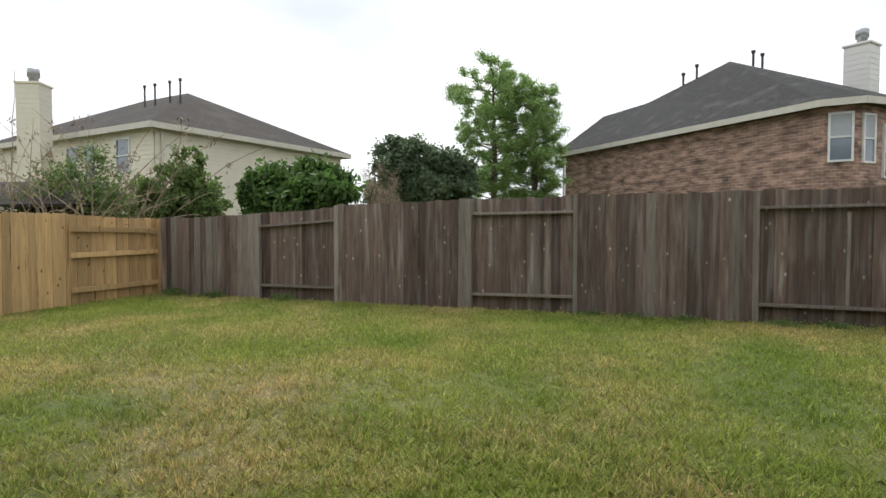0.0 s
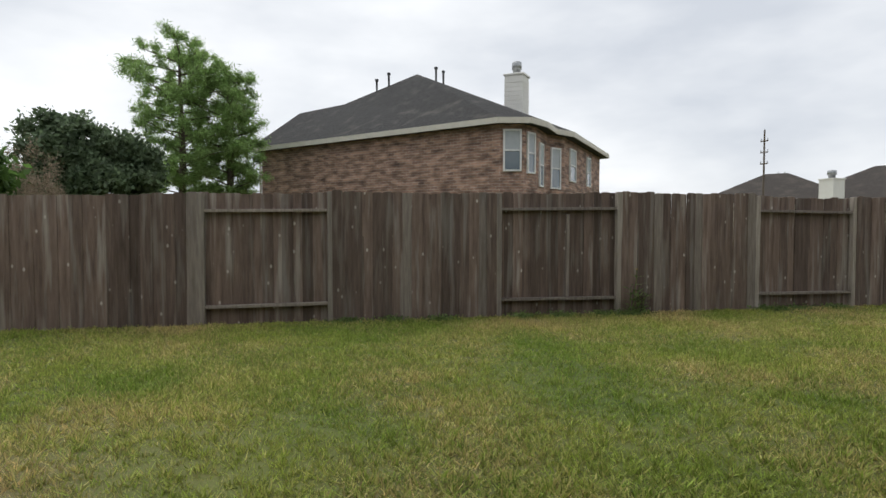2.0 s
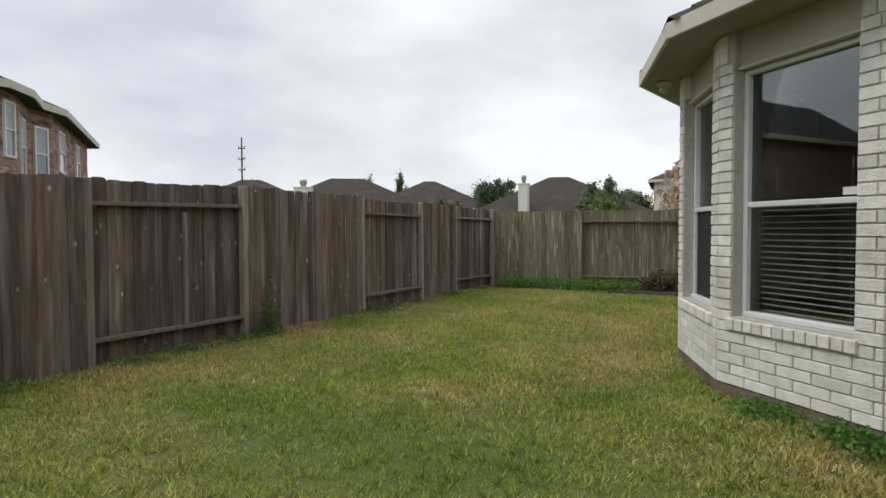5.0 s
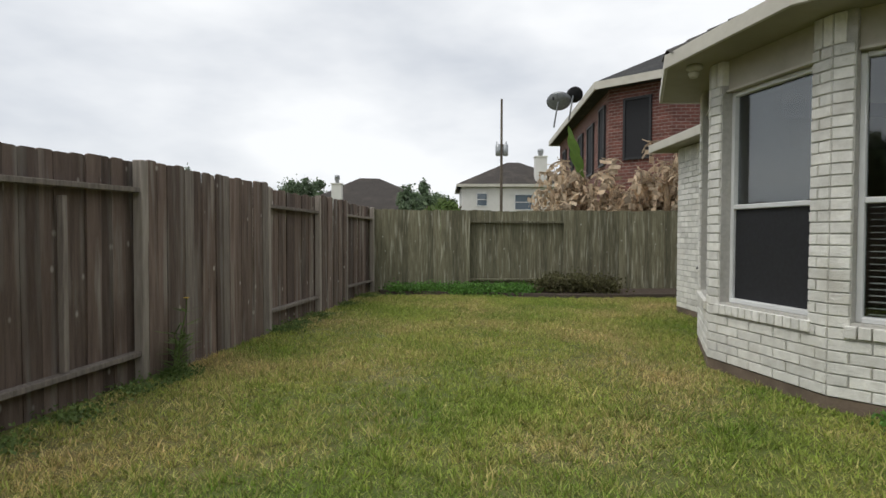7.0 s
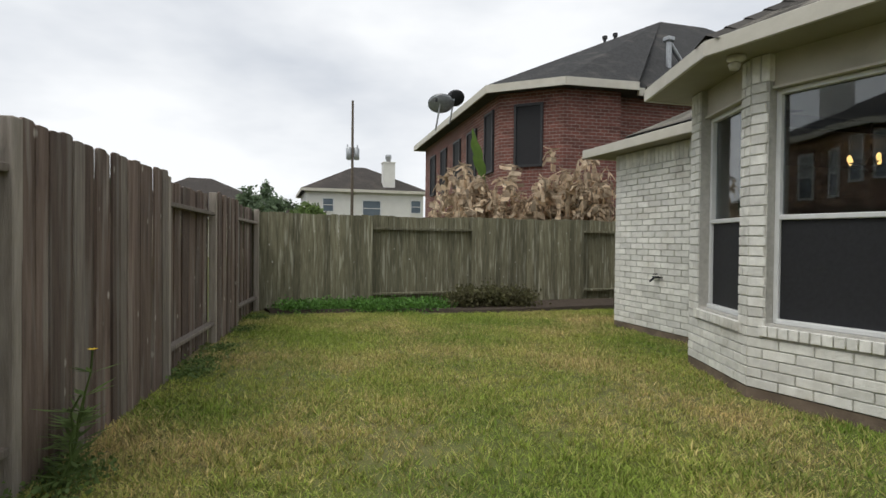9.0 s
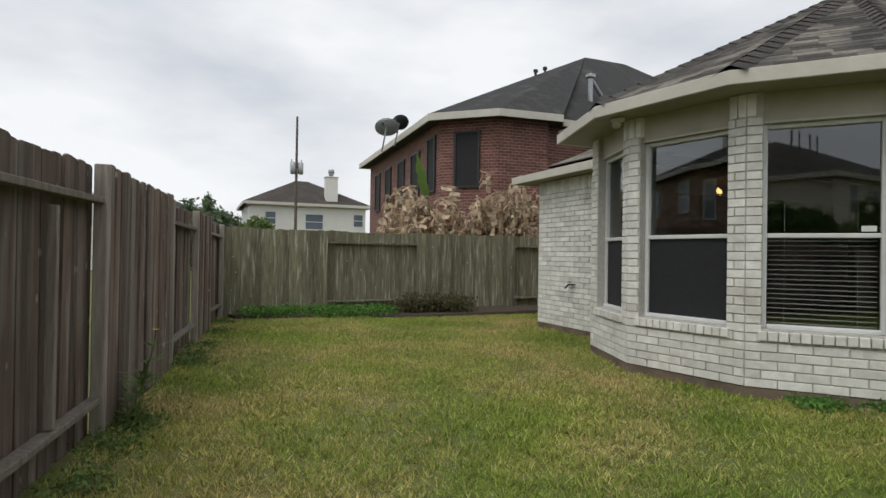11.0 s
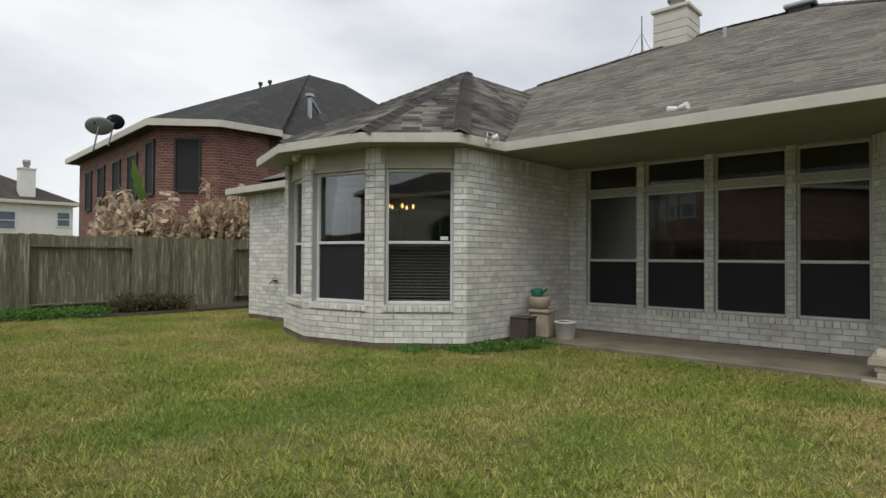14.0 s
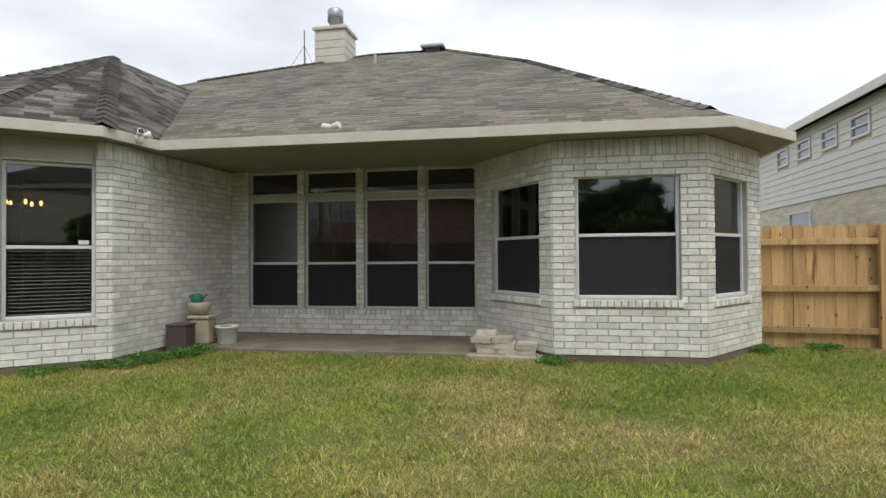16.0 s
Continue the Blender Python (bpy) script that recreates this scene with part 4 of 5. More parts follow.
# tan brick house behind the fence
bh = poly_house("two-storey mottled brick house with a dark hipped roof", [(-2.75, 21.4), (4.9, 10.75), (5.65, 10.5), (6.4, 10.95), (7.5, 12.2), (8.5, 12.6), (13.7, 17.9), (13.2, 19.2), (4.8, 28.0)], 5.02,
                (-0.83, 22.8, 7.17), (4.25, 18.9, 8.62), (0, 1, 1, 1, 1, 1, 1, 1, 0), M_BH, M_ROOFD,
                ((1, 0.12, 0.70, 3.35, 4.75), (2, 0.25, 0.70, 3.3, 4.7), (3, 0.4, 0.95, 2.9, 4.45), (4, 0.25, 0.8, 2.9, 4.45), (5, 0.9, 1.9, 3.3, 4.6), (5, 4.2, 5.0, 3.3, 4.6)), M_PANEB, bar=True, dip=(1.12, 20.9, 7.38))
part("downpipe", B((-2.82, 21.2, 2.4), (0.08, 0.07, 5.0), -54), M_TRIM, bh)
chimney("chimney", "white lap-sided chimney with a metal flue cap", (8.3, 16.5), 0.85, 5.5, 8.25, M_SIDEW, -45)
for p in ((2.55, 20.0, 7.85), (3.05, 19.6, 8.1), (5.1, 18.6, 8.3), (5.4, 18.4, 8.1)):
    roof_pipe(p, 0.55)

# cream sided house beyond the corner
lh, zr_lh = hip_house("house", "two-storey cream lap-sided house with a brown hipped roof", (-17.5, 10.05), (0.311, 0.95), 10.4, 14.0, 5.12, 0.49, M_SIDE, M_ROOFB,
                      wins=[("d", 11.6, 12.5, 3.5, 4.8), ("d", 8.0, 8.9, 3.4, 4.7), ("d", 9.4, 10.2, 3.4, 4.7)], pane=M_PANEB)
lap_siding(lh, 10.4, 1.9, 5.1, mat=M_SIDE)
lap_siding(lh, 14.0, 1.9, 5.1, mat=M_SIDE, turn=pose(0, 14.0, 0, 0, 0, 270), holes=[(11.6, 12.5, 3.5, 4.8), (8.0, 8.9, 3.4, 4.7), (9.4, 10.2, 3.4, 4.7)])
part("brick_skirt", B((5.4, -0.05, 0.9), (10.0, 0.1, 2.0)), M_RB, lh, "red brick lower wall")
part("downpipe", tube(bmesh.new(), (0.25, -0.1, 5.0), (0.25, -0.1, 0), 0.045, 0.045, 8), M_TRIM, lh)
chimney("chimney", "cream lap-sided chimney with a metal flue cap", (-23.3, 10.5), 0.85, 0.0, 7.0, M_SIDE, 18)
for q in ((-19.9, 14.1, 7.1), (-20.9, 14.4, 7.1), (-21.6, 14.6, 7.1), (-19.3, 14.0, 7.15)):
    roof_pipe(q, 0.7, 0.04)

# red brick house behind the pale fence
poly_house("two-storey red brick house with a dark hipped roof", [(22.2, -7.75), (12.7, -7.2), (11.55, -8.45), (11.45, -10.0), (11.9, -10.3), (11.9, -21.6), (22.2, -21.6)], 5.2,
           (17.0, -15.3, 9.5), (17.0, -17.3, 9.5), (0, 0, 0, 0, 0, 1, 1), M_RB, M_ROOFD,
           ((0, 8.4, 9.1, 3.2, 4.8), (0, 6.6, 7.5, 3.1, 4.6), (0, 4.9, 5.7, 3.1, 4.6), (0, 3.0, 3.8, 3.1, 4.6), (0, 1.2, 2.0, 3.1, 4.6), (1, 0.45, 1.15, 3.25, 4.8)), M_SCREEN)
for p in ((16.0, -12.75, 8.05), (15.6, -12.1, 7.75)):
    roof_pipe(p, 0.3)
t_ = thing("roof_vent", "galvanised goose-neck vent on the dark roof", "vent", pose(13.0, -12.6, 6.5))
part("neck", tube(tube(bmesh.new(), (0, 0, -0.3), (0, 0, 0.7), 0.08, 0.08), (0, 0, 0.68), (0.1, -0.5, 0.2), 0.07, 0.07), M_METAL, t_)
part("hood", B((0, 0, 0.75), (0.26, 0.26, 0.14), 10, 0.03), M_METAL, t_)


def dish(o, r, aim, tone):
    d = thing("satellite_dish", "grey satellite dish on a bent arm at the eaves", "satellite dish", pose(*o), group="dishes on the red brick house")
    bm = bmesh.new()
    rings, n = 6, 24
    prev = None
    for i in range(rings):
        q = i / (rings - 1)
        ring = [bm.verts.new((r * q * math.cos(2 * math.pi * j / n), 0.75 * r * q * math.sin(2 * math.pi * j / n), 0.22 * r * q * q)) for j in range(n)] if i else [bm.verts.new((0, 0, 0))]
        if prev:
            for j in range(n):
                bm.faces.new((prev[0], ring[j], ring[(j + 1) % n]) if len(prev) == 1 else (prev[j], ring[j], ring[(j + 1) % n], prev[(j + 1) % n])).smooth = True
        prev = ring
    r_ = bmesh.ops.solidify(bm, geom=bm.faces[:], thickness=0.015)
    part("reflector", bm, tone, d, m=Euler(aim).to_matrix().to_4x4())
    part("arm", tube(bmesh.new(), (0, 0, 0), (0.15, 0.1, -0.75), 0.025, 0.025), M_METAL, d)
    part("feed", B((-0.28, 0.2, 0.05), (0.08, 0.06, 0.1), 0, 0.01), M_DARKM, d)


dish((15.05, -6.28, 5.33), 0.40, (1.0, 0.1, 1.0), M_METAL)
dish((15.4, -6.82, 5.62), 0.33, (1.1, 0.2, 0.6), M_DARKM)

# white house and roofs far off
wh, _ = hip_house("house", "far two-storey white house with a brown hipped roof", (43.0, -4.1), (0.0, -1.0), 9.0, 8.0, 5.0, 0.5, M_SIDEW, M_ROOFB,
                  wins=[("a", 4.2, 5.6, 3.1, 4.3), ("a", 8.0, 8.8, 3.4, 4.4), ("a", 1.2, 2.0, 3.4, 4.4)], pane=M_PANEB)
chimney("chimney", "white sided chimney of the far house", (43.6, -10.4), 0.9, 0.0, 7.3, M_SIDEW, 0, False)
far_group = "far houses beyond the fences"
for c_, lu, zw in (((46.6, 36.4), 13.0, 3.6), ((43.4, 22.8), 14.0, 3.0), ((53.3, 18.6), 12.2, 3.35), ((45.3, 3.5), 12.6, 2.6)):
    w_ = Vector((c_[0] + 3.9, c_[1] + 5.2)).normalized()
    u_ = Vector((w_.y, -w_.x))
    o_ = Vector(c_) - u_ * (lu / 2) - w_ * 5.5
    hh_, _ = hip_house("house", "far house with a dark brown hipped roof", tuple(o_), tuple(u_), lu, 11.0, zw, 0.52, M_SIDE, M_ROOFB, wins=[("a", 1.0, 2.0, 0.7, 1.6)])
    hh_["group"] = far_group
chimney("chimney", "pale sided chimney of a far house", (39.0, 5.0), 0.7, 0.0, 4.75, M_SIDEW, 0, False)
chimney("chimney", "pale sided chimney of a far house", (36.0, 22.5), 1.1, 0.0, 4.8, M_SIDEW, 0, False)

# white sided house past the gate
rh, _ = hip_house("house", "two-storey white lap-sided house with high small windows", (-13.0, -28.0), (0, 1), 17.0, 9.0, 5.35, 0.5, M_WB, M_ROOFB, over=0.4, trim=M_SIDEW,
                  wins=[("a", 11.05, 11.95, 4.42, 4.95), ("a", 9.35, 10.25, 4.42, 4.95), ("a", 7.65, 8.55, 4.42, 4.95), ("a", 5.95, 6.85, 4.42, 4.95), ("a", 6.9, 8.5, 1.7, 2.75)], pane=M_PANEB)
lap_siding(rh, 17.0, 3.05, 5.3, mat=M_SIDEW, step=0.2, holes=[(11.0, 12.0, 4.4, 4.97), (9.3, 10.3, 4.4, 4.97), (7.6, 8.6, 4.4, 4.97), (5.9, 6.9, 4.4, 4.97)])


# ---- trees and shrubs ----
def limb(bm, p, d, length, r, g, depth, tips):
    p, d = Vector(p), Vector(d).normalized()
    q = p + d * length
    tube(bm, p, q, r, r * 0.65, 6 if depth else 8)
    tips.append(q)
    if depth:
        for _ in range(g.choice((2, 3))):
            dd = (d + Vector((g.uniform(-1, 1), g.uniform(-1, 1), g.uniform(-0.2, 0.7))) * 0.75).normalized()
            limb(bm, q, dd, length * g.uniform(0.55, 0.8), r * 0.6, g, depth - 1, tips)


def pine(o, h, spread, seed, label):
    g = random.Random(seed)
    t = thing("pine_tree", label, "tree", pose(*o))
    bm = bmesh.new()
    tube(bm, (0, 0, -0.2), (0.1, 0, h * 0.5), 0.2, 0.13)
    tube(bm, (0.1, 0, h * 0.5), (0.0, 0, h * 0.97), 0.13, 0.03)
    cs, rs = [], []
    for i in range(50):
        q = 0.30 + 0.68 * (i / 50)
        a = i * 2.4 + g.uniform(-0.4, 0.4)
        ln = spread * (0.55 + 0.6 * math.sin(math.pi * min(1, (1.02 - q) * 1.35))) * g.uniform(0.55, 1.1)
        z = h * q
        tip = Vector((math.cos(a) * ln, math.sin(a) * ln, z + ln * 0.22))
        tube(bm, (0.05, 0, z), tip, 0.035, 0.012, 5)
        for k in (0.45, 0.62, 0.76, 0.88, 1.0):
            c = Vector((0.05, 0, z)).lerp(tip, k) + Vector((g.uniform(-0.3, 0.3), g.uniform(-0.3, 0.3), g.uniform(-0.2, 0.35)))
            cs.append(tuple(c))
            s = g.uniform(0.17, 0.38)
            rs.append((s, s, s * g.uniform(0.6, 1.1)))
    cs.append((0, 0, h * 0.98))
    rs.append((0.35, 0.35, 0.5))
    part("trunk", bm, M_BARK, t)
    leaves("crown", cs, rs, 44000, 0.09, M_PINEL, t, seed, 0.15, 0.05)
    return t


def bushy(name, o, label, category, blobs, count, size, mat, seed, trunk_h=0.5, r=0.09, aspect=0.55):
    g = random.Random(seed)
    t = thing(name, label, category, pose(*o))
    bm, tips = bmesh.new(), []
    for k in range(3):
        limb(bm, (g.uniform(-0.1, 0.1), g.uniform(-0.1, 0.1), -0.15), (g.uniform(-0.4, 0.4), g.uniform(-0.4, 0.4), 1), trunk_h, r, g, 2, tips)
    part("trunk", bm, M_BARK, t)
    cs, rs = [], []
    for c, rr, n in blobs:
        for _ in range(n):
            d = Vector((g.gauss(0, 1), g.gauss(0, 1), g.gauss(0, 1))).normalized()
            q_ = g.random() ** 0.45
            cs.append((c[0] + d.x * rr[0] * 0.8 * q_, c[1] + d.y * rr[1] * 0.8 * q_, c[2] + d.z * rr[2] * 0.8 * q_))
            s = g.uniform(0.10, 0.26)
            rs.append((rr[0] * s, rr[1] * s, rr[2] * s))
    leaves("crown", cs, rs, count, size, mat, t, seed, aspect, 0.3)
    return t


pine((-6.0, 18.0, 0), 8.6, 2.2, 3, "tall loose-crowned pine with light green needles")
pine((-4.2, 18.6, 0), 7.9, 1.8, 4, "pine with light green needles beside a taller one")
bushy("oak_tree", (-8.6, 14.6, 0), "dense dark green oak behind the fence", "tree", [((-0.8, 0, 3.5), (1.9, 1.5, 2.1), 80), ((1.0, 0, 3.0), (2.0, 1.5, 1.8), 80)], 42000, 0.085, M_OAKL, 5, 1.4, 0.14)
bushy("bush", (-8.35, 3.4, 0), "round dark green bush behind the old fence", "bush", [((0, 0, 1.85), (1.6, 1.1, 1.2), 130), ((-0.9, 0, 2.0), (0.75, 0.7, 0.9), 34)], 28000, 0.075, M_BUSHL, 6, 0.9, 0.07)
bushy("shrub", (-11.3, 3.0, 0), "light green leggy shrub behind the fence corner", "shrub", [((0, 0, 1.9), (1.4, 0.9, 1.05), 80), ((0.3, 0, 2.5), (0.65, 0.5, 0.85), 26)], 9500, 0.06, M_WEEDL, 7, 0.8, 0.035)
bushy("shrub", (-9.0, 10.5, 0), "thin brown leafless shrub behind the bush", "shrub", [((0, 0, 2.0), (1.1, 0.9, 1.8), 60)], 12000, 0.05, M_TWIG, 8, 0.8, 0.03, 0.12)
for o, rr, n, sd in (((38.5, -0.6, 0), (2.6, 2.4, 2.75), 9000, 21), ((44.5, 8.0, 0), (3.1, 3, 3.3), 12000, 22), ((56.5, 23.3, 0), (1.3, 1.3, 4.1), 5000, 23), ((30, -1.2, 0), (3.0, 1.6, 1.9), 7000, 24), ((54.5, 26.9, 0), (2.2, 2, 4.0), 7000, 25), ((47, -1, 0), (5, 4, 2.7), 8000, 26),
                     ((20.0, -2.9, 0), (1.8, 1.4, 1.5), 8000, 27), ((24.1, 5.4, 0), (0.95, 0.9, 1.8), 3500, 28), ((49.3, 38.2, 0), (1.8, 1.6, 3.8), 4000, 29), ((58.0, 13.5, 0), (4.0, 3, 3.2), 7000, 30)):
    bushy("tree", o, "dark green broadleaf tree among the far houses" if sd != 27 else "bright yellow-green shrubby tree behind the pale fence", "tree", [((0, 0, rr[2] * 0.95), rr, 36)], n, 0.13, M_OAKL if sd != 27 else M_WEEDL, sd, 1.2, 0.12)


def reeds():
    """Bare stems that rise, arch over and hang, with a few dry leaves on them."""
    g = random.Random(31)
    t = thing("vine_tangle", "tangle of bare leggy stems over the side fence", "shrub", pose(-12.7, 1.6, 0))
    tips = []
    for i in range(230):
        bm = bmesh.new()
        p = Vector((g.uniform(-2.0, 1.2), g.uniform(-1.0, 1.3), 0.3))
        tall = i % 7 == 0
        d = Vector((g.uniform(-0.5, 0.5), g.uniform(-0.3, 0.3), 1)).normalized()
        L = g.uniform(3.0, 4.4) if tall else g.uniform(1.6, 3.1)
        bend = Vector((g.uniform(-1, 1), g.uniform(-0.6, 0.6), -0.35 if tall else -0.85)) * g.uniform(0.10, 0.26)
        for k in range(8):
            q = p + d * L / 8
            tube(bm, p, q, 0.019 - 0.0018 * k, 0.0172 - 0.0018 * k, 4)
            p = q
            d = (d + bend + Vector((g.uniform(-1, 1), g.uniform(-1, 1), 0)) * 0.12).normalized()
            if k > 4 and p.z > 1.7:
                tips.append(tuple(p))
        part("stem", bm, M_TWIG, t)
    leaves("dry_foliage", tips[::3], [0.14] * len(tips[::3]), 1500, 0.05, M_TWIG, t, 33, 0.3, 0.1, 1.2)
    leaves("foliage", [(0.3, 0.2, 2.1), (0.9, 0, 1.9), (-0.5, 0, 2.3), (0.6, 0, 2.8), (-1.2, 0, 1.9), (0.2, -0.3, 2.5)], [0.6, 0.6, 0.5, 0.35, 0.5, 0.4], 3600, 0.05, M_WEEDL, t, 32, 0.4, 0.1)


reeds()
shed = thing("shed", "low dark shed roof behind the side fence", "shed", pose(-14.6, 2.6, 0, 0, 0, 8))
part("wall", B((0, 0, 0.85), (3.4, 2.6, 1.7)), M_BOXB, shed)
bm_ = bmesh.new()
poly(bm_, [(-2.0, -1.7, 1.85), (2.0, -1.7, 1.85), (1.4, 0, 2.45), (-1.4, 0, 2.45)], 0.06)
poly(bm_, [(2.0, -1.7, 1.85), (2.0, 1.7, 1.85), (1.4, 0, 2.45)], 0.06)
poly(bm_, [(2.0, 1.7, 1.85), (-2.0, 1.7, 1.85), (-1.4, 0, 2.45), (1.4, 0, 2.45)], 0.06)
part("roof", bm_, M_ROOFB, shed)


def banana():
    """Clumps of frost-killed banana plants with shredded hanging leaves and one green blade."""
    g = random.Random(41)
    for k, (x, y) in enumerate(((10.25, -5.25), (10.55, -5.85), (10.3, -6.5), (10.6, -7.1), (10.35, -7.7), (10.5, -8.3), (10.3, -8.9))):
        t = thing("banana_plant", "frost-killed banana plant with torn hanging brown leaves", "plant", pose(x, y, 0.05), group="banana plants behind the fence")
        for j in range(3):
            bx, by = g.uniform(-0.3, 0.3), g.uniform(-0.35, 0.35)
            hh = (2.15, 2.5, 2.2, 2.05, 2.6, 2.25, 2.55)[k] + g.uniform(-0.3, 0.2)
            part("stem", tube(bmesh.new(), (bx, by, -0.1), (bx + g.uniform(-0.1, 0.1), by + g.uniform(-0.15, 0.15), hh), 0.08, 0.04, 8), M_DRY, t)
            for q_ in range(13):
                a = g.uniform(0, 2 * math.pi)
                L = g.uniform(0.45, 1.0)
                rise = g.uniform(0.05, 0.75) if q_ else g.uniform(1.0, 1.35)
                c = Vector((bx, by, hh - g.uniform(0, 0.9)))
                out, side = Vector((math.cos(a), math.sin(a), 0)), Vector((-math.sin(a), math.cos(a), 0))
                reach = 0.55 if out.x < -0.5 else 1.0
                n = 13
                pts = [c + out * (L * reach * math.sin(i / n * 1.6)) + Vector((0, 0, rise * math.sin(i / n * 2.2) - (i / n) ** 2 * L * 0.9)) for i in range(n + 1)]
                P, F = [], []
                for i in range(n):
                    P += [pts[i] - Vector((0, 0, 0.012)), pts[i + 1] - Vector((0, 0, 0.012)), pts[i + 1] + side * 0.006, pts[i] + side * 0.006]
                    F.append((len(P) - 4, len(P) - 3, len(P) - 2, len(P) - 1))
                    for sgn in (1, -1):
                        if g.random() < 0.14:
                            continue
                        w = 0.2 * math.sin(math.pi * (0.1 + 0.84 * (i + 0.5) / n)) * g.uniform(0.4, 1.35)
                        hang = Vector((g.uniform(-0.09, 0.09), g.uniform(-0.09, 0.09), w * g.uniform(-1.5, 0.5)))
                        a0, a1 = pts[i], pts[i].lerp(pts[i + 1], g.uniform(0.6, 1.0))
                        mid = side * sgn * w * 0.55 + hang * 0.3
                        tip = side * sgn * w * g.uniform(0.6, 1.0) + hang
                        o = len(P)
                        P += [a0, a1, a1 + mid, a0 + mid, a1 + tip * 1.0, a0 + tip * 0.96]
                        F += [(o, o + 1, o + 2, o + 3), (o + 3, o + 2, o + 4, o + 5)]
                arrays("leaf", np.array([tuple(p) for p in P]), np.array(F), M_DRY, t)
        if k == 1:
            bm = bmesh.new()
            prev = None
            for i in range(12):
                q = i / 11
                c = Vector((-0.25 * q, -0.15 + 0.38 * q, 2.35 + 1.45 * q - 0.12 * q * q))
                w = 0.17 * math.sin(math.pi * (0.05 + 0.9 * q)) * (1.0 if i % 3 else 0.75)
                row = [bm.verts.new(c + Vector((0.05, -w, -w * 0.35))), bm.verts.new(c), bm.verts.new(c + Vector((-0.05, w, w * 0.35)))]
                if prev:
                    bm.faces.new((prev[0], prev[1], row[1], row[0]))
                    bm.faces.new((prev[1], prev[2], row[2], row[1]))
                prev = row
            part("green_leaf", bm, M_BANG, t, "one green upright leaf")


banana()


def pole(o, h, label, arms):
    t = thing("utility_pole", label, "utility pole", pose(*o))
    part("shaft", tube(bmesh.new(), (0, 0, -0.3), (0, 0, h), 0.11, 0.07, 10), M_BARK, t)
    for z, w in arms:
        part("crossarm", B((0, 0, h * z), (0.1, w, 0.1), 0, 0.01), M_BARK, t)
        for s in (-0.45, 0.45):
            part("insulator", tube(bmesh.new(), (0, w * s, h * z + 0.05), (0, w * s, h * z + 0.25), 0.05, 0.03), M_METAL, t)
    return t


p_ = pole((36.0, -6.55, 0), 10.2, "wooden utility pole with two grey transformers", [(0.70, 0.7)])
for s in (-0.27, 0.22):
    part("transformer", lathe(bmesh.new(), [(0.14, 0), (0.18, 0.05), (0.18, 0.72), (0.10, 0.80)], (0, s, 6.42), 12), M_METAL, p_)
pole((41.85, 33.6, 0), 10.4, "thin far utility pole with short side arms", [(0.9, 0.8), (0.8, 0.8), (0.7, 0.8)])

# ---- roof furniture of the house ----
chimney("chimney", "cream lap-sided chimney with a steel flue on the roof", (0.38, -14.5), 0.8, 5.6, 7.3, M_TRIM)
t_ = thing("roof_vent", "low galvanised vent near the ridge", "vent", pose(-2.15, -15.1, 6.82))
part("base", B((0, 0, -0.05), (0.4, 0.4, 0.3)), M_DARKM, t_)
part("hood", B((0, 0, 0.14), (0.62, 0.55, 0.1), 0, 0.03), M_METAL, t_)
t_ = thing("vent_pipe", "thin galvanised vent pipe on the shingles", "vent pipe", pose(-1.05, -13.4, 6.0))
part("pipe", tube(bmesh.new(), (0, 0, -0.1), (0, 0, 0.3), 0.04, 0.04), M_METAL, t_)
t_ = thing("antenna", "thin wire aerial mast stayed on the ridge", "antenna", pose(0.95, -13.8, 6.3))
part("mast", tube(bmesh.new(), (0, 0, -0.3), (0, 0, 0.9), 0.014, 0.012, 6), M_DARKM, t_)
for q in ((-0.4, 0.2), (0.35, 0.25), (0.1, -0.4)):
    part("stay", tube(bmesh.new(), (0, 0, 0.5), (*q, -0.25), 0.006, 0.006, 5), M_DARKM, t_)


def spot_lamp(o, rz):
    t = thing("flood_light", "white twin flood light fixed to the fascia", "flood light", pose(*o, 0, 0, rz))
    part("base", lathe(bmesh.new(), [(0.055, 0), (0.055, 0.03), (0.03, 0.05)], (0, 0, 0), 14), M_WHITE, t, m=pose(0, 0, 0, 90, 0, 0))
    for s in (-1, 1):
        part("head", lathe(bmesh.new(), [(0.022, 0), (0.034, 0.02), (0.045, 0.09), (0.04, 0.095)], (0, 0, 0), 14), M_WHITE, t, m=pose(0.045 * s, -0.05, 0.04, 65, 0, 35 * s))
        part("lens", lathe(bmesh.new(), [(0.038, 0), (0.025, 0.008)], (0, 0, 0.094), 14), M_DARKM, t, m=pose(0.045 * s, -0.05, 0.04, 65, 0, 35 * s))


spot_lamp((-0.02, -6.55, 2.93), 270)
t_ = thing("flood_light", "white flat lamp bracket on the shingles above the patio", "flood light", pose(-2.3, -7.33, 3.05))
part("plate", B((0, 0, 0.03), (0.14, 0.12, 0.03), 12, 0.008), M_WHITE, t_)
for q_ in (-1, 1):
    part("head", lathe(bmesh.new(), [(0.025, 0), (0.04, 0.03), (0.05, 0.13), (0.044, 0.135)], (0, 0, 0), 14), M_WHITE, t_, m=pose(-0.03, 0.02, 0.09, 82, 0, 90 * q_ - 15))
part("stem", tube(bmesh.new(), (0, 0, 0.03), (-0.03, 0.02, 0.1), 0.02, 0.02), M_WHITE, t_)

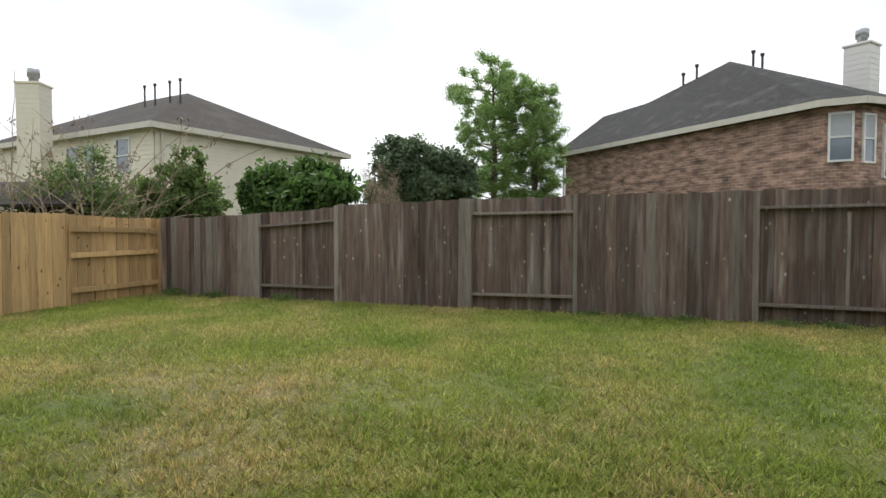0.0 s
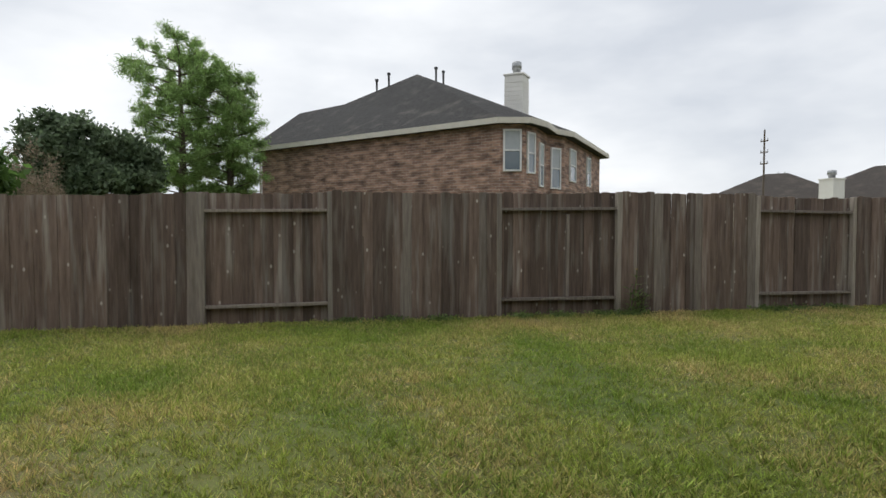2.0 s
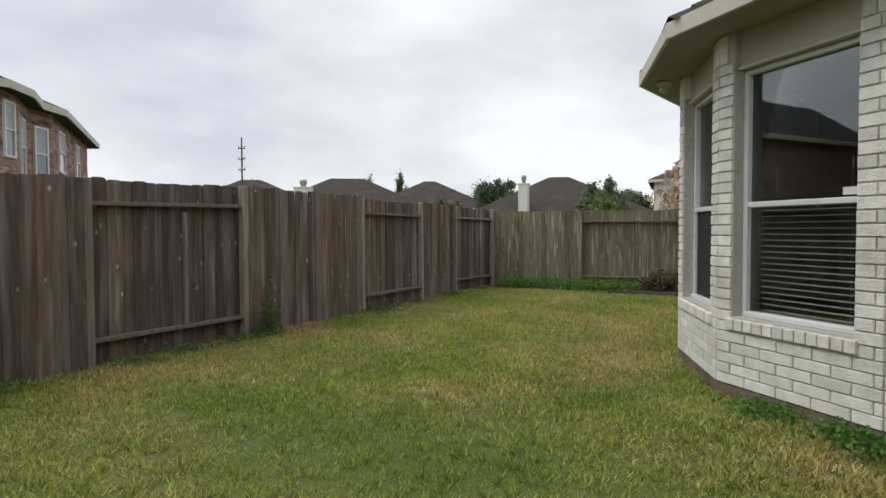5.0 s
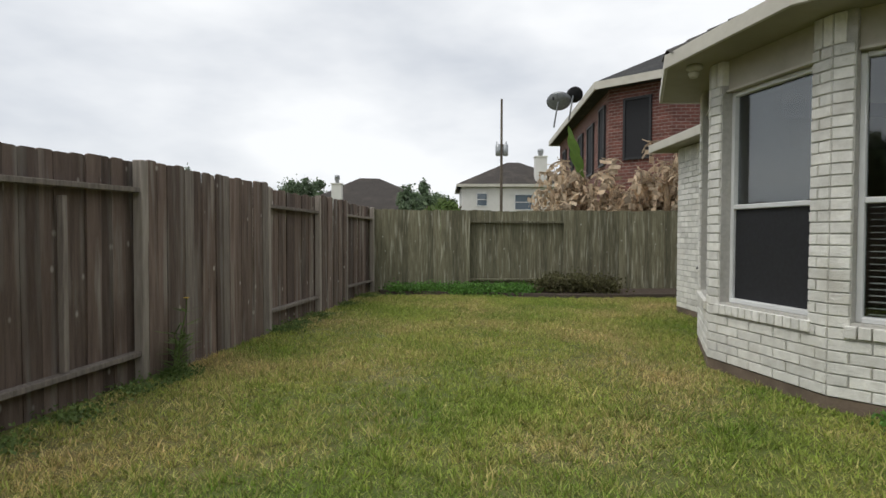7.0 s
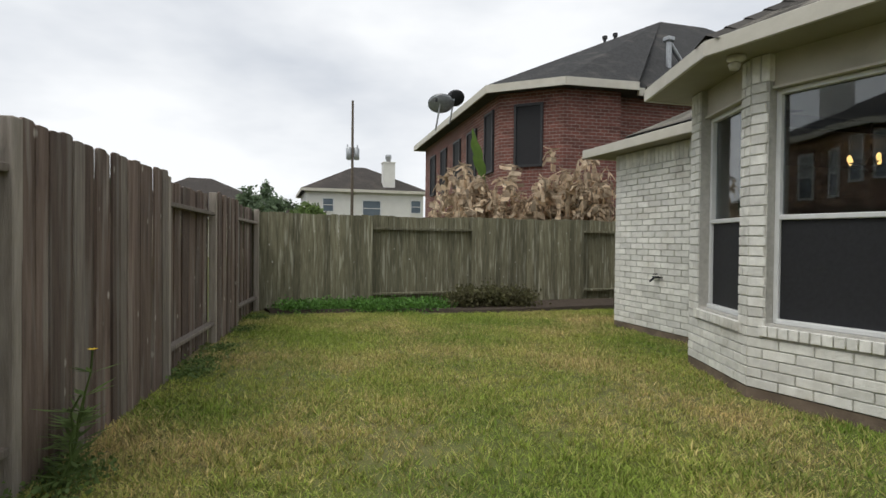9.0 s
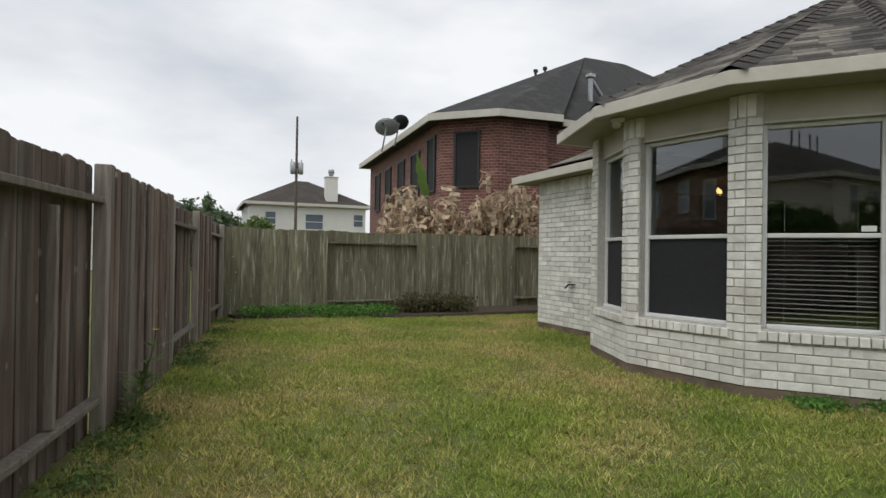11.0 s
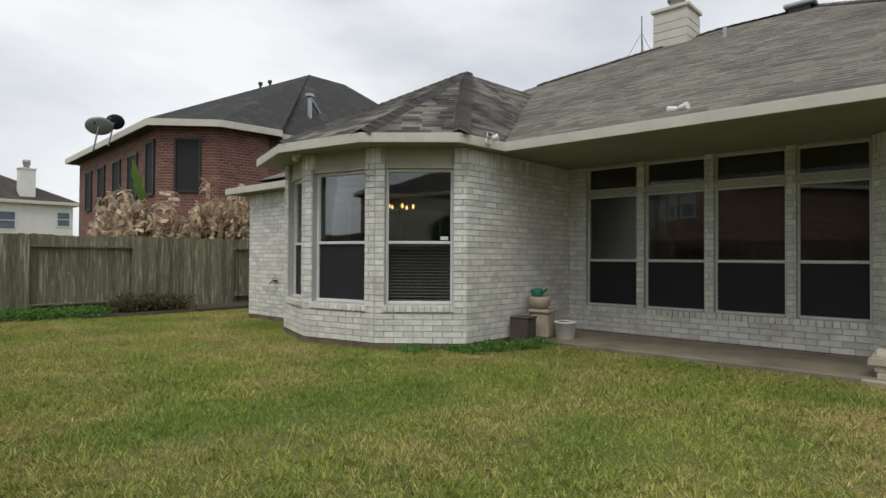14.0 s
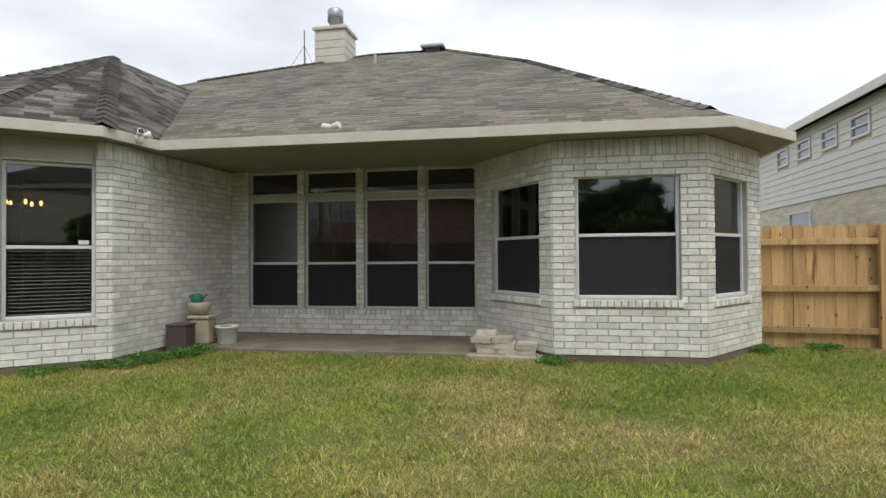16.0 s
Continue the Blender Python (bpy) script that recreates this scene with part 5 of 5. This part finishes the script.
# ---- lamps inside ----
def chandelier(o):
    t = thing("chandelier", "dark metal chandelier with lit warm bulbs", "chandelier", pose(*o))
    part("rod", tube(bmesh.new(), (0, 0, 0.05), (0, 0, 0.58), 0.012, 0.012, 6), M_DARKM, t)
    part("hub", lathe(bmesh.new(), [(0.03, -0.12), (0.06, -0.05), (0.03, 0.08)], (0, 0, 0), 12), M_DARKM, t)
    for i in range(5):
        a = i * 2 * math.pi / 5
        c = (0.27 * math.cos(a), 0.27 * math.sin(a), 0.0)
        part("arm", tube(bmesh.new(), (0, 0, -0.05), c, 0.01, 0.01, 6), M_DARKM, t)
        part("bulb", lathe(bmesh.new(), [(0.012, 0), (0.03, 0.04), (0.025, 0.075), (0.006, 0.1)], c, 10), M_BULB, t, "lit warm bulb")


chandelier((4.15, -8.86, 2.38))
for x, y in ((-2.12, -10.15), (-1.92, -11.24), (-3.71, -11.24), (-6.44, -12.63)):
    t_ = thing("downlight", "small lit recessed ceiling lamp", "ceiling lamp", pose(x, y, ZS + 0.095))
    part("rim", lathe(bmesh.new(), [(0.075, -0.012), (0.085, 0.0)], (0, 0, 0), 16), M_WHITE, t_)
    part("bulb", lathe(bmesh.new(), [(0.055, -0.018), (0.06, -0.013)], (0, 0, 0), 16), M_SPOT, t_)

# ---- things by the house ----
t_ = thing("garden_tap", "old dark brass tap on the brick wall", "tap", pose(5.2, TAP_Y, 0.87))
part("pipe", tube(bmesh.new(), (0, -0.02, 0), (0, 0.09, 0), 0.014, 0.014), M_DARKM, t_)
part("spout", tube(bmesh.new(), (0, 0.08, 0), (0.02, 0.14, -0.06), 0.016, 0.013), M_DARKM, t_)
part("wheel", lathe(bmesh.new(), [(0.03, 0), (0.032, 0.008), (0.028, 0.014)], (0, 0.07, 0.035), 12), M_DARKM, t_)
part("arm", tube(bmesh.new(), (-0.1, 0.03, 0), (0.1, 0.03, 0), 0.01, 0.01), M_DARKM, t_)

gz_ = 0.135
t_ = thing("box", "brown damp box standing against the brick wall", "box", pose(-0.02, -7.42, ground_z(0, -7.4)))
part("body", B((0, 0, 0.2), (0.30, 0.26, 0.40), 4, 0.012), M_BOXB, t_)
part("lid", B((0, 0, 0.41), (0.32, 0.28, 0.03), 4, 0.008), M_BOXB, t_)
t_ = thing("planter", "square beige planter with a chipped rim", "planter", pose(-0.08, -7.85, gz_))
part("body", B((0, 0, 0.19), (0.30, 0.30, 0.38), 8, 0.03), M_CROCK, t_)
part("rim", B((0, 0, 0.40), (0.34, 0.34, 0.06), 8, 0.02), M_CROCK, t_)
t_ = thing("pot", "beige clay pot stacked on the planter", "pot", pose(-0.05, -7.82, gz_ + 0.43))
part("body", lathe(bmesh.new(), [(0.10, 0), (0.15, 0.06), (0.17, 0.15), (0.15, 0.19)], (0, 0, 0)), M_CROCK, t_)
t_ = thing("watering_can", "small dark green plastic watering can", "watering can", pose(-0.02, -7.8, gz_ + 0.62))
part("body", lathe(bmesh.new(), [(0.075, 0), (0.085, 0.02), (0.08, 0.10), (0.06, 0.12)], (0, 0, 0)), M_TEAL, t_)
part("spout", tube(bmesh.new(), (-0.06, 0, 0.03), (-0.17, 0, 0.12), 0.018, 0.012), M_TEAL, t_)
part("handle", tube(tube(bmesh.new(), (0.06, 0, 0.11), (0.12, 0, 0.09), 0.01, 0.01, 6), (0.12, 0, 0.09), (0.08, 0, 0.02), 0.01, 0.01, 6), M_TEAL, t_)
t_ = thing("bucket", "white plastic basin with a rolled rim", "bucket", pose(-0.42, -7.95, gz_))
part("body", lathe(bmesh.new(), [(0.125, 0), (0.135, 0.01), (0.155, 0.23), (0.172, 0.235), (0.172, 0.262), (0.15, 0.264), (0.147, 0.24), (0.12, 0.05)], (0, 0, 0), 24), M_WHITE, t_)
part("rag", B((0.02, 0.01, 0.245), (0.16, 0.11, 0.03), 20, 0.01), M_BOXB, t_)


def pile():
    g = random.Random(9)
    t = thing("brick_pile", "untidy pile of spare white-washed bricks on the patio edge", "brick pile", pose(-4.55, -7.72, 0.0, 0, 0, 0))
    for lev, row in enumerate(((-0.32, -0.05, 0.22), (-0.32, -0.05, 0.22), (0.0, 0.26), (0.22,))):
        for x in row:
            for y in (-0.2, -0.07, 0.06):
                if lev > 2 and y > 0:
                    continue
                m = Matrix.LocRotScale((x + g.uniform(-0.02, 0.02), y - 0.1 * x + g.uniform(-0.012, 0.012), 0.155 + lev * 0.072), Euler((0, 0, g.uniform(-0.12, 0.08))), (0.26, 0.115, 0.07))
                share("brick", spare_me, t, m)
    part("step_stone", B((-0.05, -0.06, 0.075), (0.98, 0.56, 0.09), -6, 0.012), M_CROCK, t, "flat stone under the bricks")


pile()
t_ = thing("soffit_lamp", "small tan round lamp under the soffit", "lamp", pose(2.45, -5.12, ZF0))
part("base", lathe(bmesh.new(), [(0.07, 0.0), (0.075, -0.03), (0.04, -0.05)][::-1], (0, 0, 0.005), 14), M_TRIM, t_)
part("head", lathe(bmesh.new(), [(0.035, -0.10), (0.05, -0.06), (0.03, -0.035)], (0.02, 0, 0), 14), M_TRIM, t_)

# flower bed under the pale fence
t_ = thing("flower_bed", "flower bed of dark soil along the pale fence", "flower bed", kind="structure")
bm_ = bmesh.new()
bed = [(9.36, -1.4), (9.44, -9.0), (8.35, -9.0), (8.15, -5.2), (8.5, -4.2), (8.75, -2.6), (8.9, -1.5)]
poly(bm_, [(x, y, 0.09 + 0.05 * (-y / 9)) for x, y in reversed(bed)], 0.05)
bmesh.ops.recalc_face_normals(bm_, faces=bm_.faces)
part("soil", bm_, M_DIRT, t_)
for a, b in zip(bed[2:], bed[3:]):
    part("edging", B(((a[0] + b[0]) / 2, (a[1] + b[1]) / 2, ground_z(*a) + 0.02), (along(a, b), 0.03, 0.09), math.degrees(math.atan2(b[1] - a[1], b[0] - a[0]))), M_BOXB, t_)


def cover(name, pts, rad, count, size, mat, seed, label, cat):
    t = leaves(name, pts, [(r, r, h) for r, h in rad], count, size, mat, None, seed, 0.7, 0.1)
    tagged(t, label, cat, kind="stuff")


cover("groundcover", [(9.0, -1.9 - 0.4 * i, 0.16) for i in range(7)] + [(8.75, -3.2 - 0.4 * i, 0.14) for i in range(4)], [(0.32, 0.12)] * 11, 15000, 0.022, M_COVER, 51, "low bright green groundcover in the bed", "groundcover")
cover("dry_shrub", [(8.8, -5.0, 0.25), (8.75, -5.5, 0.28), (8.7, -6.0, 0.22)], [(0.36, 0.22)] * 3, 6000, 0.03, M_DRYBUSH, 52, "low half-dead shrub in the bed", "shrub")
cover("weeds", [(x, -0.134 * x - 0.2, 0.09) for x in (-2.2, -1.6, -0.9, 0.3, 0.9, 1.5, 1.9, 2.1, 4.3, 4.5, 4.9, 5.6, 7.0, 8.2)], [(0.26, 0.05)] * 14, 5200, 0.015, M_WEEDL, 53, "short green weeds along the fence foot", "weeds")
cover("weeds", [(-0.12, -6.6, 0.15), (-0.3, -7.0, 0.15), (-0.35, -7.3, 0.15), (0.25, -6.2, 0.12), (0.65, -5.8, 0.11), (0.05, -6.35, 0.12), (-5.2, -7.35, 0.11), (-8.0, -8.6, 0.13), (-8.9, -8.9, 0.13)], [(0.24, 0.05)] * 9, 4800, 0.017, M_COVER, 54, "green weeds along the wall foot", "weeds")
cover("weeds", [(-10.0, 1.1, 0.12), (-9.0, 0.95, 0.1), (-7.5, 0.8, 0.1)], [(0.25, 0.1)] * 3, 2200, 0.016, M_WEEDL, 55, "short green weeds at the fence corner", "weeds")


def tall_weed(x, y, h, flower, seed):
    g = random.Random(seed)
    t = thing("weed", "tall weed with a yellow flower by the fence" if flower else "tall thin green weed by the fence", "weed", pose(x, y, ground_z(x, y)))
    bm = bmesh.new()
    p = Vector((0, 0, -0.02))
    pts = []
    for i in range(6):
        q = p + Vector((g.uniform(-0.02, 0.02), g.uniform(-0.05, 0.01), h / 6))
        tube(bm, p, q, 0.006, 0.005, 5)
        p = q
        pts.append(q)
    part("stem", bm, M_WEEDL, t)
    P, F = [], []
    for q in pts[:-1]:
        for _ in range(7):
            a = g.uniform(0, 6.28)
            L = g.uniform(0.08, 0.2)
            d = Vector((math.cos(a), math.sin(a), g.uniform(0.0, 0.5))) * L
            s = Vector((-math.sin(a), math.cos(a), 0)) * 0.013
            k = len(P)
            P += [q, q + d * 0.5 + s, q + d, q + d * 0.5 - s]
            F.append((k, k + 1, k + 2, k + 3))
    arrays("leaf", np.array([tuple(p) for p in P]), np.array(F), M_WEEDL, t)
    if flower:
        bm = bmesh.new()
        for i in range(9):
            a = i * 2 * math.pi / 9
            d, s = Vector((math.cos(a), math.sin(a), 0.25)), Vector((-math.sin(a), math.cos(a), 0))
            poly(bm, [p, p + d * 0.015 + s * 0.008, p + d * 0.032, p + d * 0.015 - s * 0.008])
        part("flower", bm, M_YEL, t, "yellow flower head")


tall_weed(1.98, -0.48, 0.72, True, 61)
tall_weed(1.9, -0.44, 0.5, False, 62)
tall_weed(2.1, -0.42, 0.45, False, 63)
tall_weed(2.25, -0.44, 0.35, False, 64)


# ---- grass ----
def inside_house(x, y):
    c = np.zeros(len(x), bool)
    n = len(OUT)
    for i in range(n):
        (xa, ya), (xb, yb) = OUT[i], OUT[(i + 1) % n]
        hit = ((ya > y) != (yb > y)) & (x < (xb - xa) * (y - ya) / (yb - ya + 1e-12) + xa)
        c ^= hit
    return c


def grass(count, seed):
    g = np.random.default_rng(seed)
    x = g.uniform(-11.2, 8.9, count)
    y = g.uniform(-9.0, 1.2, count)
    keep = (y < -0.1335 * x - 0.04) & ~inside_house(x, y) & ~((x > -4.6) & (x < 0.3) & (y < -7.63)) & ~((x > 8.1) & (y < -4.0)) & ~((x > 8.6) & (y < -1.3))
    x, y = x[keep], y[keep]
    n = len(x)
    t = np.clip((-y - 1.0) / 5.0, 0, 1)
    z = 0.05 + 0.008 * t * t * (3 - 2 * t) - 0.015
    a = g.uniform(0, 2 * np.pi, n)
    h = g.uniform(0.026, 0.06, n)
    w = g.uniform(0.0045, 0.0095, n)
    clump = g.random((500, 400))
    h *= 0.45 + 1.0 * clump[((x + 12) / 0.055).astype(int) % 500, ((y + 10) / 0.055).astype(int) % 400] ** 1.5
    lean = g.normal(0, 0.034, (n, 2))
    P = np.zeros((n, 3, 3))
    P[:, 0] = np.stack([x - np.cos(a) * w, y - np.sin(a) * w, z], 1)
    P[:, 1] = np.stack([x + np.cos(a) * w, y + np.sin(a) * w, z], 1)
    P[:, 2] = np.stack([x + lean[:, 0], y + lean[:, 1], z + h], 1)
    ob = arrays("lawn_grass", P.reshape(-1, 3), np.arange(n * 3).reshape(-1, 3), M_BLADE)
    tagged(ob, "short turf grass, green with straw-coloured patches", "grass", kind="stuff")


grass(1500000, 71)

# ---- bricks, laid last ----
for job in pending:
    lay(*job)
